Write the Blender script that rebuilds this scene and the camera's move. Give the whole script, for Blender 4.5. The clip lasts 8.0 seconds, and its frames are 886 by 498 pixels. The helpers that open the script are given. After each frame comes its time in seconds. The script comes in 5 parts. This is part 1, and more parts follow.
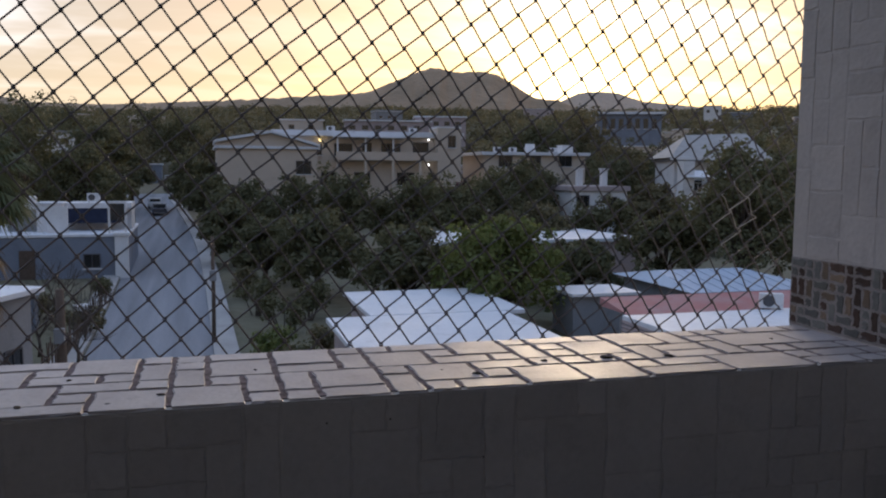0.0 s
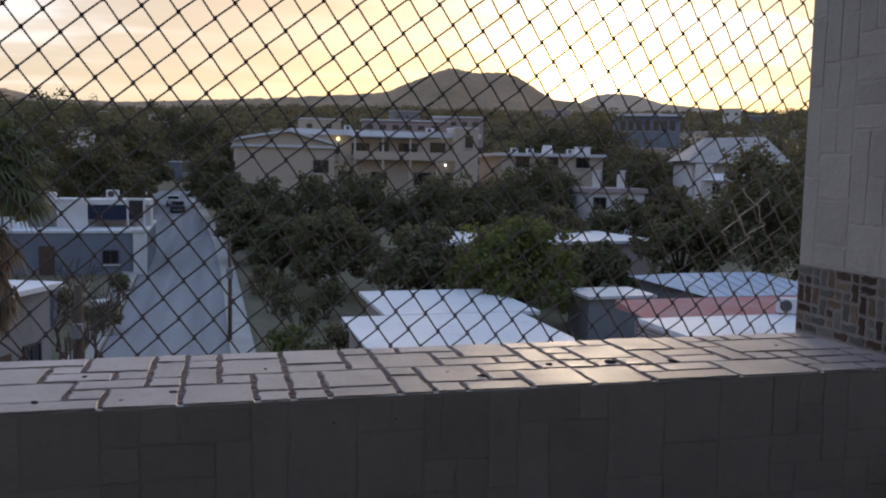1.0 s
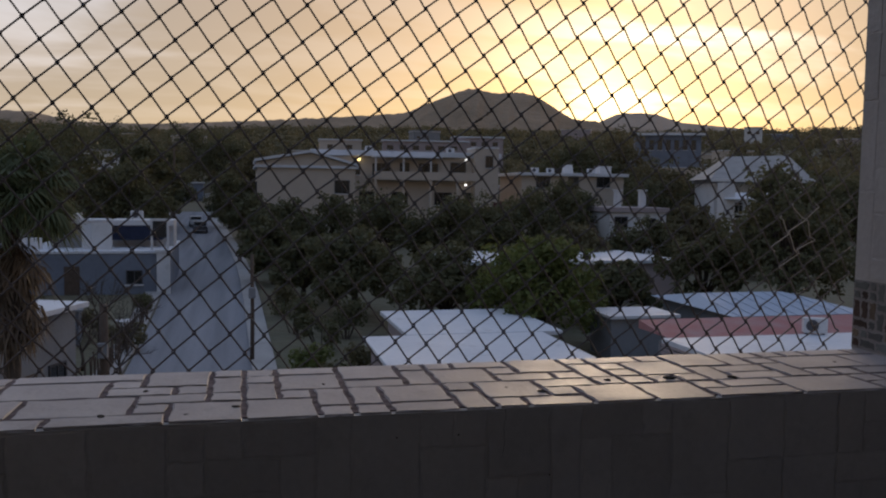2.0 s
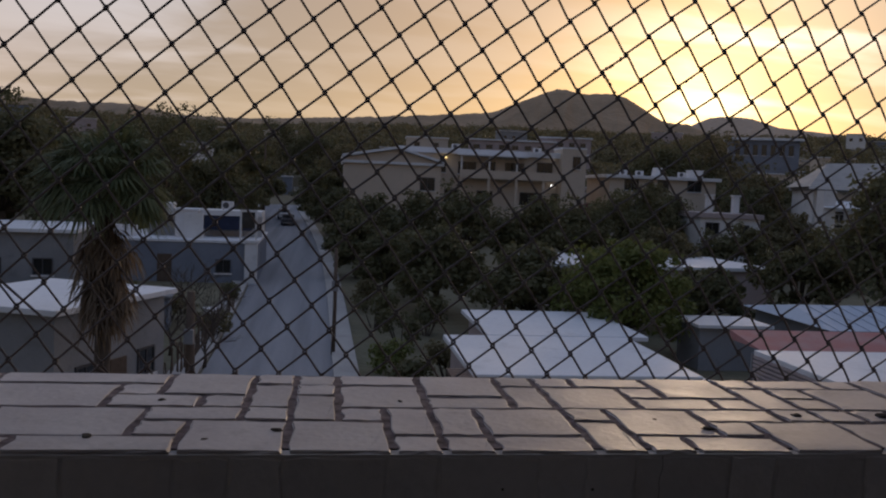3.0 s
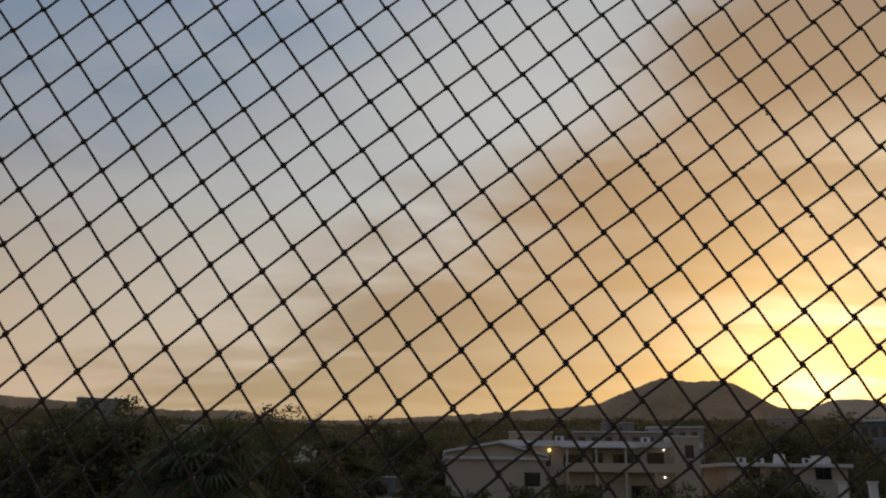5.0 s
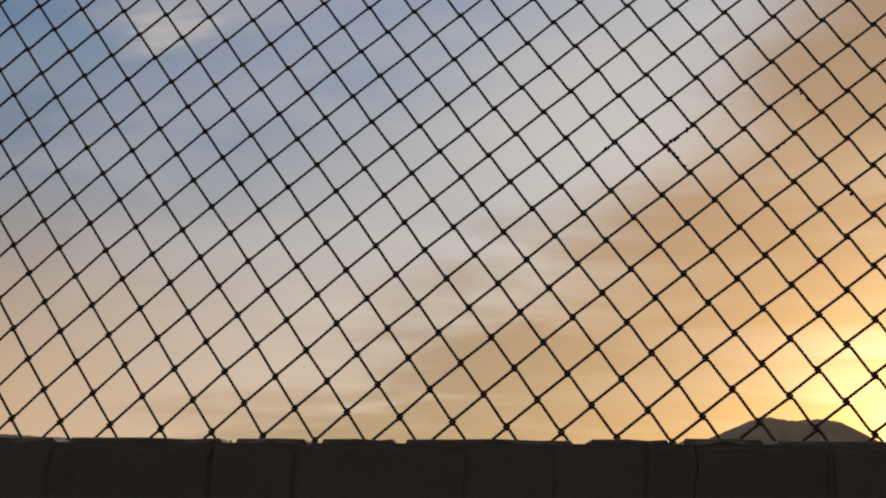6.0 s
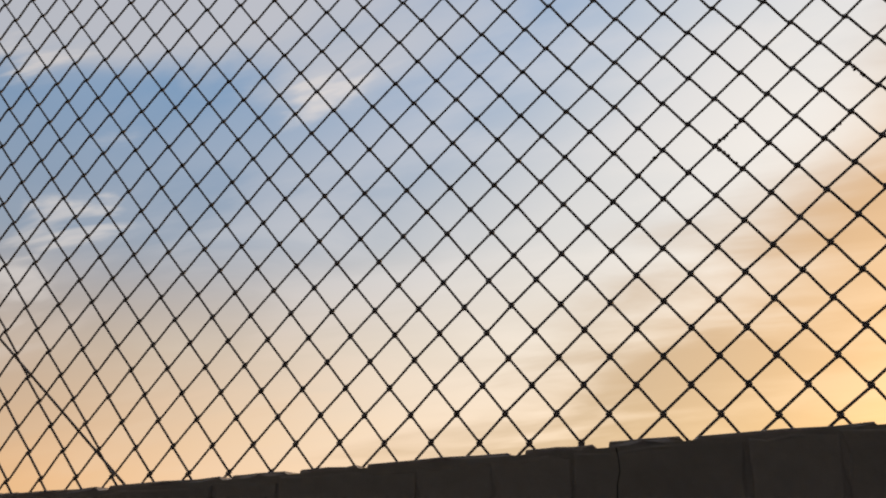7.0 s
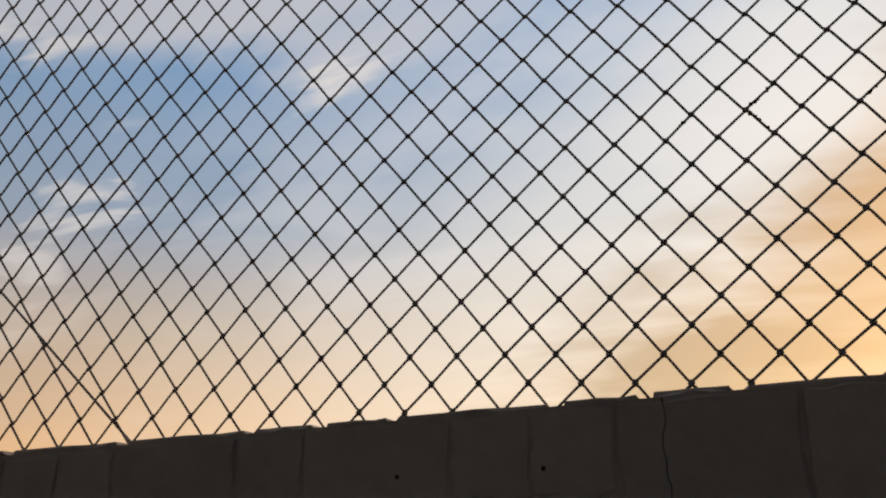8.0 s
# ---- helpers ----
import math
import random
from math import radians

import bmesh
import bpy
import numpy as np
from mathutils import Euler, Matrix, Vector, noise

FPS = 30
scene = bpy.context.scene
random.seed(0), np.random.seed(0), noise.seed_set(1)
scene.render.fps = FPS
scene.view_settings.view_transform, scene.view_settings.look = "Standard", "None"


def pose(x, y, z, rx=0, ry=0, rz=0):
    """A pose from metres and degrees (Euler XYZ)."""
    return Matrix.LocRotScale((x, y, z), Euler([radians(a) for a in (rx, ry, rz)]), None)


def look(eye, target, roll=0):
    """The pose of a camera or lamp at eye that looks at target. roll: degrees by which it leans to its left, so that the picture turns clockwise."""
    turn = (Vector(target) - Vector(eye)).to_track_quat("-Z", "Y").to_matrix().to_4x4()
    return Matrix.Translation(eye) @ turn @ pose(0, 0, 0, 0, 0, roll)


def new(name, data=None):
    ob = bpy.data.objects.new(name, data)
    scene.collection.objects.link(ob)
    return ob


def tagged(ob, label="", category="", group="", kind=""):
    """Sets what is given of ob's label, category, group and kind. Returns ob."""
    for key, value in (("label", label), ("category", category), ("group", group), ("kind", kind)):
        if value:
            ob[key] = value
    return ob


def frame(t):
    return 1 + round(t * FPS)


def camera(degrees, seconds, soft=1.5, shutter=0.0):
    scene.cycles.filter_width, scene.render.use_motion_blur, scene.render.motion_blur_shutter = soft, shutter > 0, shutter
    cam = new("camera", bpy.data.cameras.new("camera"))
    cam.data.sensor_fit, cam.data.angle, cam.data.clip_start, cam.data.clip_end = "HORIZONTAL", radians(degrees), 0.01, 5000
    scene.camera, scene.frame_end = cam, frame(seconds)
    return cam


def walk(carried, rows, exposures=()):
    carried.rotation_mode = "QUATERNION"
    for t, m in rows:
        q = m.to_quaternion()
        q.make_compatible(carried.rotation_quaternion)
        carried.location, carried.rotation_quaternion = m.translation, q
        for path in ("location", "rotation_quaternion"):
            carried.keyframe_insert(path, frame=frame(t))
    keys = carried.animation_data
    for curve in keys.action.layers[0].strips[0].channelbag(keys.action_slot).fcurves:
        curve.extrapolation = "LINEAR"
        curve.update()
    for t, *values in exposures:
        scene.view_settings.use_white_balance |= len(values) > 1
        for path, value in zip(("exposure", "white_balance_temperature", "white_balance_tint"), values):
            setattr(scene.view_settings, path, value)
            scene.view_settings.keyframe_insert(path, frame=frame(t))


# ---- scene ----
cam = camera(56.0, 8.0, 2.1)
PATH = [
    (0, (0.132, -2.132, 0.389), (0.796, 0.163, 0.167), 0.40),
    (0.5, (0.136, -2.137, 0.386), (0.756, 0.170, 0.150), 0.90),
    (1, (0.140, -2.166, 0.400), (0.760, 0.143, 0.178), 1.00),
    (1.2, (0.142, -2.176, 0.402), (0.760, 0.134, 0.194), 0.90),
    (2.3, (0.048, -2.086, 0.364), (0.565, 0.252, 0.204), 1.20),
    (2.5, (0.047, -2.010, 0.336), (0.521, 0.336, 0.162), 1.70),
    (3, (0.113, -1.687, 0.313), (0.444, 0.684, 0.139), 2.40),
    (3.5, (0.220, -1.478, 0.239), (0.407, 0.912, 0.156), 1.20),
    (4, (0.269, -1.411, 0.157), (0.361, 0.980, 0.328), 0.90),
    (4.5, (0.306, -1.362, 0.084), (0.349, 0.991, 0.553), 0.80),
    (6, (0.414, -1.326, -0.060), (0.192, 0.938, 0.704), 0.80),
    (6.5, (0.540, -1.326, -0.083), (-0.059, 0.862, 0.701), -0.40),
    (7, (0.608, -1.357, -0.077), (-0.083, 0.780, 0.769), -2.70),
    (7.5, (0.610, -1.348, -0.083), (-0.096, 0.784, 0.764), -2.20),
    (8, (0.578, -1.325, -0.096), (-0.151, 0.814, 0.713), -2.20),
]
# stops by which the film camera darkens on the way
EXPOSURES = ((0, 1.05, 5600, 12), (1.2, 1.05, 5600, 12), (2.3, 0.17, 5850, 15), (3, 0.15, 5900, 17), (3.5, 0.12, 5800, 13), (4, 0.0, 5550, 9), (4.5, -0.1, 6350, 9), (6, 0.0, 7250, 14), (6.5, 0.28, 7300, 14), (7, 0.6, 7200, 12), (8, 0.6, 7200, 12))
walk(cam, [(t, look(eye, target, roll)) for t, eye, target, roll in PATH], EXPOSURES)

# ---- light ----
SUN_AZ, SUN_EL = 24.5, 6.0
sun_dir = Vector((math.sin(radians(SUN_AZ)) * math.cos(radians(SUN_EL)), math.cos(radians(SUN_AZ)) * math.cos(radians(SUN_EL)), math.sin(radians(SUN_EL))))


def build_sky():
    w = bpy.data.worlds.new("dusk_sky")
    scene.world = w
    w.use_nodes = True
    nt = w.node_tree
    nt.nodes.clear()
    N, L = nt.nodes.new, nt.links.new

    def math_node(op, a, b=None, clamp=False):
        n = N("ShaderNodeMath")
        n.operation, n.use_clamp = op, clamp
        for k, v in enumerate((a, b)):
            if v is None:
                continue
            if isinstance(v, (int, float)):
                n.inputs[k].default_value = v
            else:
                L(v, n.inputs[k])
        return n.outputs[0]

    def mix(kind, fac, a, b):
        n = N("ShaderNodeMix")
        n.data_type, n.blend_type, n.clamp_result = "RGBA", kind, False
        for sock, v in ((n.inputs[0], fac), (n.inputs[6], a), (n.inputs[7], b)):
            if isinstance(v, (int, float)):
                sock.default_value = v
            elif isinstance(v, tuple):
                sock.default_value = (*v, 1)
            else:
                L(v, sock)
        return n.outputs[2]

    def soft_step(v, a, b):
        n = N("ShaderNodeMapRange")
        n.interpolation_type = "SMOOTHSTEP"
        n.inputs[1].default_value, n.inputs[2].default_value = a, b
        L(v, n.inputs[0])
        return n.outputs[0]

    tc = N("ShaderNodeTexCoord").outputs["Generated"]
    sep = N("ShaderNodeSeparateXYZ")
    L(tc, sep.inputs[0])
    up = sep.outputs[2]
    # colour by height over the horizon
    ramp = N("ShaderNodeValToRGB")
    L(math_node("MULTIPLY", up, 1.0, True), ramp.inputs[0])
    cr = ramp.color_ramp
    stops = ((0.0, (0.60, 0.29, 0.085)), (0.10, (0.58, 0.30, 0.115)), (0.17, (0.47, 0.295, 0.165)), (0.24, (0.37, 0.29, 0.225)), (0.36, (0.20, 0.255, 0.345)), (0.54, (0.12, 0.23, 0.40)), (1.0, (0.13, 0.24, 0.44)))
    cr.elements[0].position, cr.elements[0].color = stops[0][0], (*stops[0][1], 1)
    cr.elements[1].position, cr.elements[1].color = stops[-1][0], (*stops[-1][1], 1)
    for p, c in stops[1:-1]:
        cr.elements.new(p).color = (*c, 1)
    # nearness to the sun
    dot = N("ShaderNodeVectorMath")
    dot.operation = "DOT_PRODUCT"
    L(tc, dot.inputs[0])
    dot.inputs[1].default_value = sun_dir
    d = math_node("MAXIMUM", dot.outputs["Value"], 0.0)
    wide = math_node("POWER", d, 11.0)
    near = math_node("POWER", d, 150.0)
    core = math_node("POWER", d, 900.0)
    away = math_node("MULTIPLY_ADD", dot.outputs["Value"], 0.28)
    away.node.inputs[2].default_value = 0.72
    # streaky cloud cover
    flat = N("ShaderNodeVectorMath")
    flat.operation = "DIVIDE"
    L(tc, flat.inputs[0])
    comb = N("ShaderNodeCombineXYZ")
    hgt = math_node("ADD", math_node("MAXIMUM", up, 0.0), 0.16)
    for k in range(3):
        L(hgt, comb.inputs[k])
    L(comb.outputs[0], flat.inputs[1])
    mp = N("ShaderNodeMapping")
    mp.inputs["Rotation"].default_value = (0, 0, radians(-35))
    mp.inputs["Scale"].default_value = (0.7, 1.5, 0.4)
    L(flat.outputs[0], mp.inputs[0])
    cl = N("ShaderNodeTexNoise")
    cl.inputs["Scale"].default_value, cl.inputs["Detail"].default_value, cl.inputs["Roughness"].default_value = 1.9, 6.0, 0.52
    cl.inputs["Distortion"].default_value = 0.4
    L(mp.outputs[0], cl.inputs[0])
    cover = N("ShaderNodeMapRange")
    cover.interpolation_type = "SMOOTHSTEP"
    cover.inputs[1].default_value, cover.inputs[2].default_value = 0.42, 0.66
    L(cl.outputs[0], cover.inputs[0])
    # a brown cloud bank on the sun's side, its edge climbing to the right, with a bright rim above
    az = math_node("MULTIPLY", math_node("ARCTAN2", sep.outputs[0], sep.outputs[1]), 57.3)
    rough_edge = math_node("MULTIPLY", math_node("SUBTRACT", cl.outputs[0], 0.5), 22.0)
    over = math_node("ADD", math_node("SUBTRACT", math_node("SUBTRACT", math_node("MULTIPLY", up, 59.0), math_node("MULTIPLY", az, 0.66)), 16.8), rough_edge)
    bank = N("ShaderNodeMapRange")
    bank.interpolation_type = "SMOOTHSTEP"
    for k, v in ((1, 7.0), (2, -6.0), (3, 0.0), (4, 1.0)):
        bank.inputs[k].default_value = v
    L(over, bank.inputs[0])
    rim = N("ShaderNodeMapRange")
    rim.interpolation_type = "SMOOTHSTEP"
    for k, v in ((1, 30.0), (2, 8.0), (3, 0.0), (4, 1.0)):
        rim.inputs[k].default_value = v
    L(over, rim.inputs[0])
    front = math_node("MAXIMUM", dot.outputs["Value"], 0.0)
    base = ramp.outputs[0]
    # thinner cover over the blue gap away from the sun, a pale deck above it with small torn clouds below its edge
    gap = soft_step(over, 24.0, 38.0)
    high = soft_step(up, 0.12, 0.34)
    wisps = math_node("MULTIPLY", cover.outputs[0], math_node("SUBTRACT", 0.48, math_node("MULTIPLY", gap, 0.36)))
    sky = mix("MIX", wisps, base, mix("MIX", high, (0.58, 0.37, 0.20), (0.50, 0.50, 0.53)))
    # greyer air low down away from the sun
    sky = mix("MIX", math_node("MULTIPLY", math_node("MULTIPLY", soft_step(over, 14.0, 34.0), math_node("SUBTRACT", 1.0, high)), 0.5), sky, (0.33, 0.295, 0.29))
    torn = N("ShaderNodeTexNoise")
    torn.inputs["Scale"].default_value, torn.inputs["Detail"].default_value, torn.inputs["Distortion"].default_value = 3.6, 7.0, 0.6
    L(mp.outputs[0], torn.inputs[0])
    deck_edge = math_node("ADD", up, math_node("MULTIPLY", math_node("SUBTRACT", torn.outputs[0], 0.5), 0.16))
    deck = math_node("MULTIPLY", math_node("MULTIPLY", soft_step(deck_edge, 0.49, 0.55), gap), 0.75)
    sky = mix("MIX", deck, sky, (0.42, 0.425, 0.46))
    puffs = math_node("MULTIPLY", math_node("MULTIPLY", soft_step(torn.outputs[0], 0.56, 0.68), math_node("MULTIPLY", gap, high)), 0.75)
    sky = mix("MIX", puffs, sky, (0.55, 0.53, 0.53))
    sky = mix("MIX", math_node("MULTIPLY", math_node("MULTIPLY", rim.outputs[0], front), 0.7), sky, (0.61, 0.595, 0.565))
    brown = mix("MIX", wide, (0.265, 0.170, 0.080), (0.45, 0.225, 0.055))
    brown = mix("MIX", math_node("MULTIPLY", cover.outputs[0], 0.35), brown, (0.52, 0.36, 0.22))
    sky = mix("MIX", math_node("MULTIPLY", math_node("MULTIPLY", bank.outputs[0], front), 0.9), sky, brown)
    sky = mix("MULTIPLY", 1.0, sky, away)
    lit = mix("MIX", cover.outputs[0], (0.55, 0.36, 0.09), (0.80, 0.62, 0.32))
    glow = mix("ADD", near, sky, lit)
    glow = mix("ADD", core, glow, (0.55, 0.45, 0.22))
    # lit cloud streaks beside the sun
    lit_dir = Vector((math.sin(radians(31)) * math.cos(radians(13.5)), math.cos(radians(31)) * math.cos(radians(13.5)), math.sin(radians(13.5))))
    dot2 = N("ShaderNodeVectorMath")
    dot2.operation = "DOT_PRODUCT"
    L(tc, dot2.inputs[0])
    dot2.inputs[1].default_value = lit_dir
    streak = N("ShaderNodeMapRange")
    streak.interpolation_type = "SMOOTHSTEP"
    streak.inputs[1].default_value, streak.inputs[2].default_value = 0.38, 0.6
    streak.inputs[3].default_value, streak.inputs[4].default_value = 0.25, 1.0
    L(cl.outputs[0], streak.inputs[0])
    side_glow = math_node("MULTIPLY", math_node("POWER", math_node("MAXIMUM", dot2.outputs["Value"], 0.0), 130.0), streak.outputs[0])
    glow = mix("ADD", side_glow, glow, (0.56, 0.53, 0.44))
    # clear air above
    ns = N("ShaderNodeTexSky")
    ns.sky_type, ns.sun_disc = "NISHITA", False
    ns.sun_elevation, ns.sun_rotation = radians(SUN_EL), radians(SUN_AZ)
    bg = N("ShaderNodeBackground")
    L(glow, bg.inputs[0])
    bg.inputs[1].default_value = 1.0
    bg2 = N("ShaderNodeBackground")
    L(ns.outputs[0], bg2.inputs[0])
    bg2.inputs[1].default_value = 0.02
    add = N("ShaderNodeAddShader")
    L(bg.outputs[0], add.inputs[0])
    L(bg2.outputs[0], add.inputs[1])
    out = N("ShaderNodeOutputWorld")
    L(add.outputs[0], out.inputs[0])


build_sky()
sun = new("sun", bpy.data.lights.new("sun", "SUN"))
sun.data.energy, sun.data.angle, sun.data.color = 0.9, radians(10), (1.0, 0.72, 0.42)
sun.matrix_basis = look((0, 0, 0), -sun_dir)


# ---- materials ----
def material(name, colour, rough=0.8, scale=6.0, vary=0.25, bump=0.2, fine=60.0, metal=0.0, tint=None, spread=0.0, stain=0.0, spec=0.5):
    """A weathered surface: colour clouded at two scales, fine relief, an own shade for each object (spread) and dark stains."""
    m = bpy.data.materials.new(name)
    m.use_nodes = True
    nt = m.node_tree
    N, L = nt.nodes.new, nt.links.new
    b = nt.nodes["Principled BSDF"]
    b.inputs["Roughness"].default_value, b.inputs["Metallic"].default_value = rough, metal
    b.inputs["Specular IOR Level"].default_value = spec
    tc = N("ShaderNodeTexCoord").outputs["Object"]
    geo = N("ShaderNodeNewGeometry").outputs["Position"]
    big, small = N("ShaderNodeTexNoise"), N("ShaderNodeTexNoise")
    L(geo, big.inputs[0]), L(geo, small.inputs[0])
    big.inputs["Scale"].default_value, big.inputs["Detail"].default_value = scale, 5
    small.inputs["Scale"].default_value, small.inputs["Detail"].default_value = fine, 4
    tint = tint or tuple(c * 0.6 for c in colour)
    mx = N("ShaderNodeMix")
    mx.data_type = "RGBA"
    mx.inputs[6].default_value, mx.inputs[7].default_value = (*colour, 1), (*tint, 1)
    rng = N("ShaderNodeMapRange")
    rng.inputs[1].default_value, rng.inputs[2].default_value = 0.35, 0.7
    rng.inputs[4].default_value = min(1.0, vary * 2)
    L(big.outputs[0], rng.inputs[0])
    L(rng.outputs[0], mx.inputs[0])
    hsv = N("ShaderNodeHueSaturation")
    L(mx.outputs[2], hsv.inputs["Color"])
    val = N("ShaderNodeMath")
    val.operation = "MULTIPLY_ADD"
    L(small.outputs[0], val.inputs[0])
    val.inputs[1].default_value, val.inputs[2].default_value = 0.5 * vary + 0.1, 1 - 0.25 * vary - 0.05
    last = val.outputs[0]
    if spread:
        oi = N("ShaderNodeObjectInfo").outputs["Random"]
        sp = N("ShaderNodeMath")
        sp.operation = "MULTIPLY_ADD"
        L(oi, sp.inputs[0])
        sp.inputs[1].default_value, sp.inputs[2].default_value = 2 * spread, 1 - spread
        pr = N("ShaderNodeMath")
        pr.operation = "MULTIPLY"
        L(last, pr.inputs[0]), L(sp.outputs[0], pr.inputs[1])
        last = pr.outputs[0]
    L(last, hsv.inputs["Value"])
    col = hsv.outputs[0]
    if stain:
        st = N("ShaderNodeTexNoise")
        L(geo, st.inputs[0])
        st.inputs["Scale"].default_value, st.inputs["Detail"].default_value, st.inputs["Roughness"].default_value = scale * 2.3, 8, 0.7
        sr = N("ShaderNodeMapRange")
        sr.inputs[1].default_value, sr.inputs[2].default_value, sr.inputs[4].default_value = 0.55, 0.72, stain
        L(st.outputs[0], sr.inputs[0])
        sm = N("ShaderNodeMix")
        sm.data_type = "RGBA"
        L(sr.outputs[0], sm.inputs[0]), L(col, sm.inputs[6])
        sm.inputs[7].default_value = (*[c * 0.35 for c in tint], 1)
        col = sm.outputs[2]
    L(col, b.inputs["Base Color"])
    rr = N("ShaderNodeMath")
    rr.operation = "MULTIPLY_ADD"
    L(big.outputs[0], rr.inputs[0])
    rr.inputs[1].default_value, rr.inputs[2].default_value = 0.3, rough - 0.15
    L(rr.outputs[0], b.inputs["Roughness"])
    if bump:
        bp = N("ShaderNodeBump")
        bp.inputs["Strength"].default_value, bp.inputs["Distance"].default_value = bump, 0.6 / fine
        L(small.outputs[0], bp.inputs["Height"])
        L(bp.outputs[0], b.inputs["Normal"])
    return m


def leaf_material(name, colour, tint):
    m = bpy.data.materials.new(name)
    m.use_nodes = True
    nt = m.node_tree
    N, L = nt.nodes.new, nt.links.new
    b = nt.nodes["Principled BSDF"]
    b.inputs["Roughness"].default_value = 0.6
    b.inputs["Specular IOR Level"].default_value = 0.2
    g = N("ShaderNodeNewGeometry")
    mx = N("ShaderNodeMix")
    mx.data_type = "RGBA"
    mx.inputs[6].default_value, mx.inputs[7].default_value = (*colour, 1), (*tint, 1)
    L(g.outputs["Random Per Island"], mx.inputs[0])
    L(mx.outputs[2], b.inputs["Base Color"])
    tr = N("ShaderNodeBsdfTranslucent")
    L(mx.outputs[2], tr.inputs[0])
    ms = N("ShaderNodeMixShader")
    ms.inputs[0].default_value = 0.4
    L(b.outputs[0], ms.inputs[1]), L(tr.outputs[0], ms.inputs[2])
    L(ms.outputs[0], nt.nodes["Material Output"].inputs[0])
    return m


def lamp_material(name, colour, power):
    m = bpy.data.materials.new(name)
    m.use_nodes = True
    b = m.node_tree.nodes["Principled BSDF"]
    b.inputs["Base Color"].default_value = (*colour, 1)
    b.inputs["Emission Color"].default_value = (*colour, 1)
    b.inputs["Emission Strength"].default_value = power
    return m


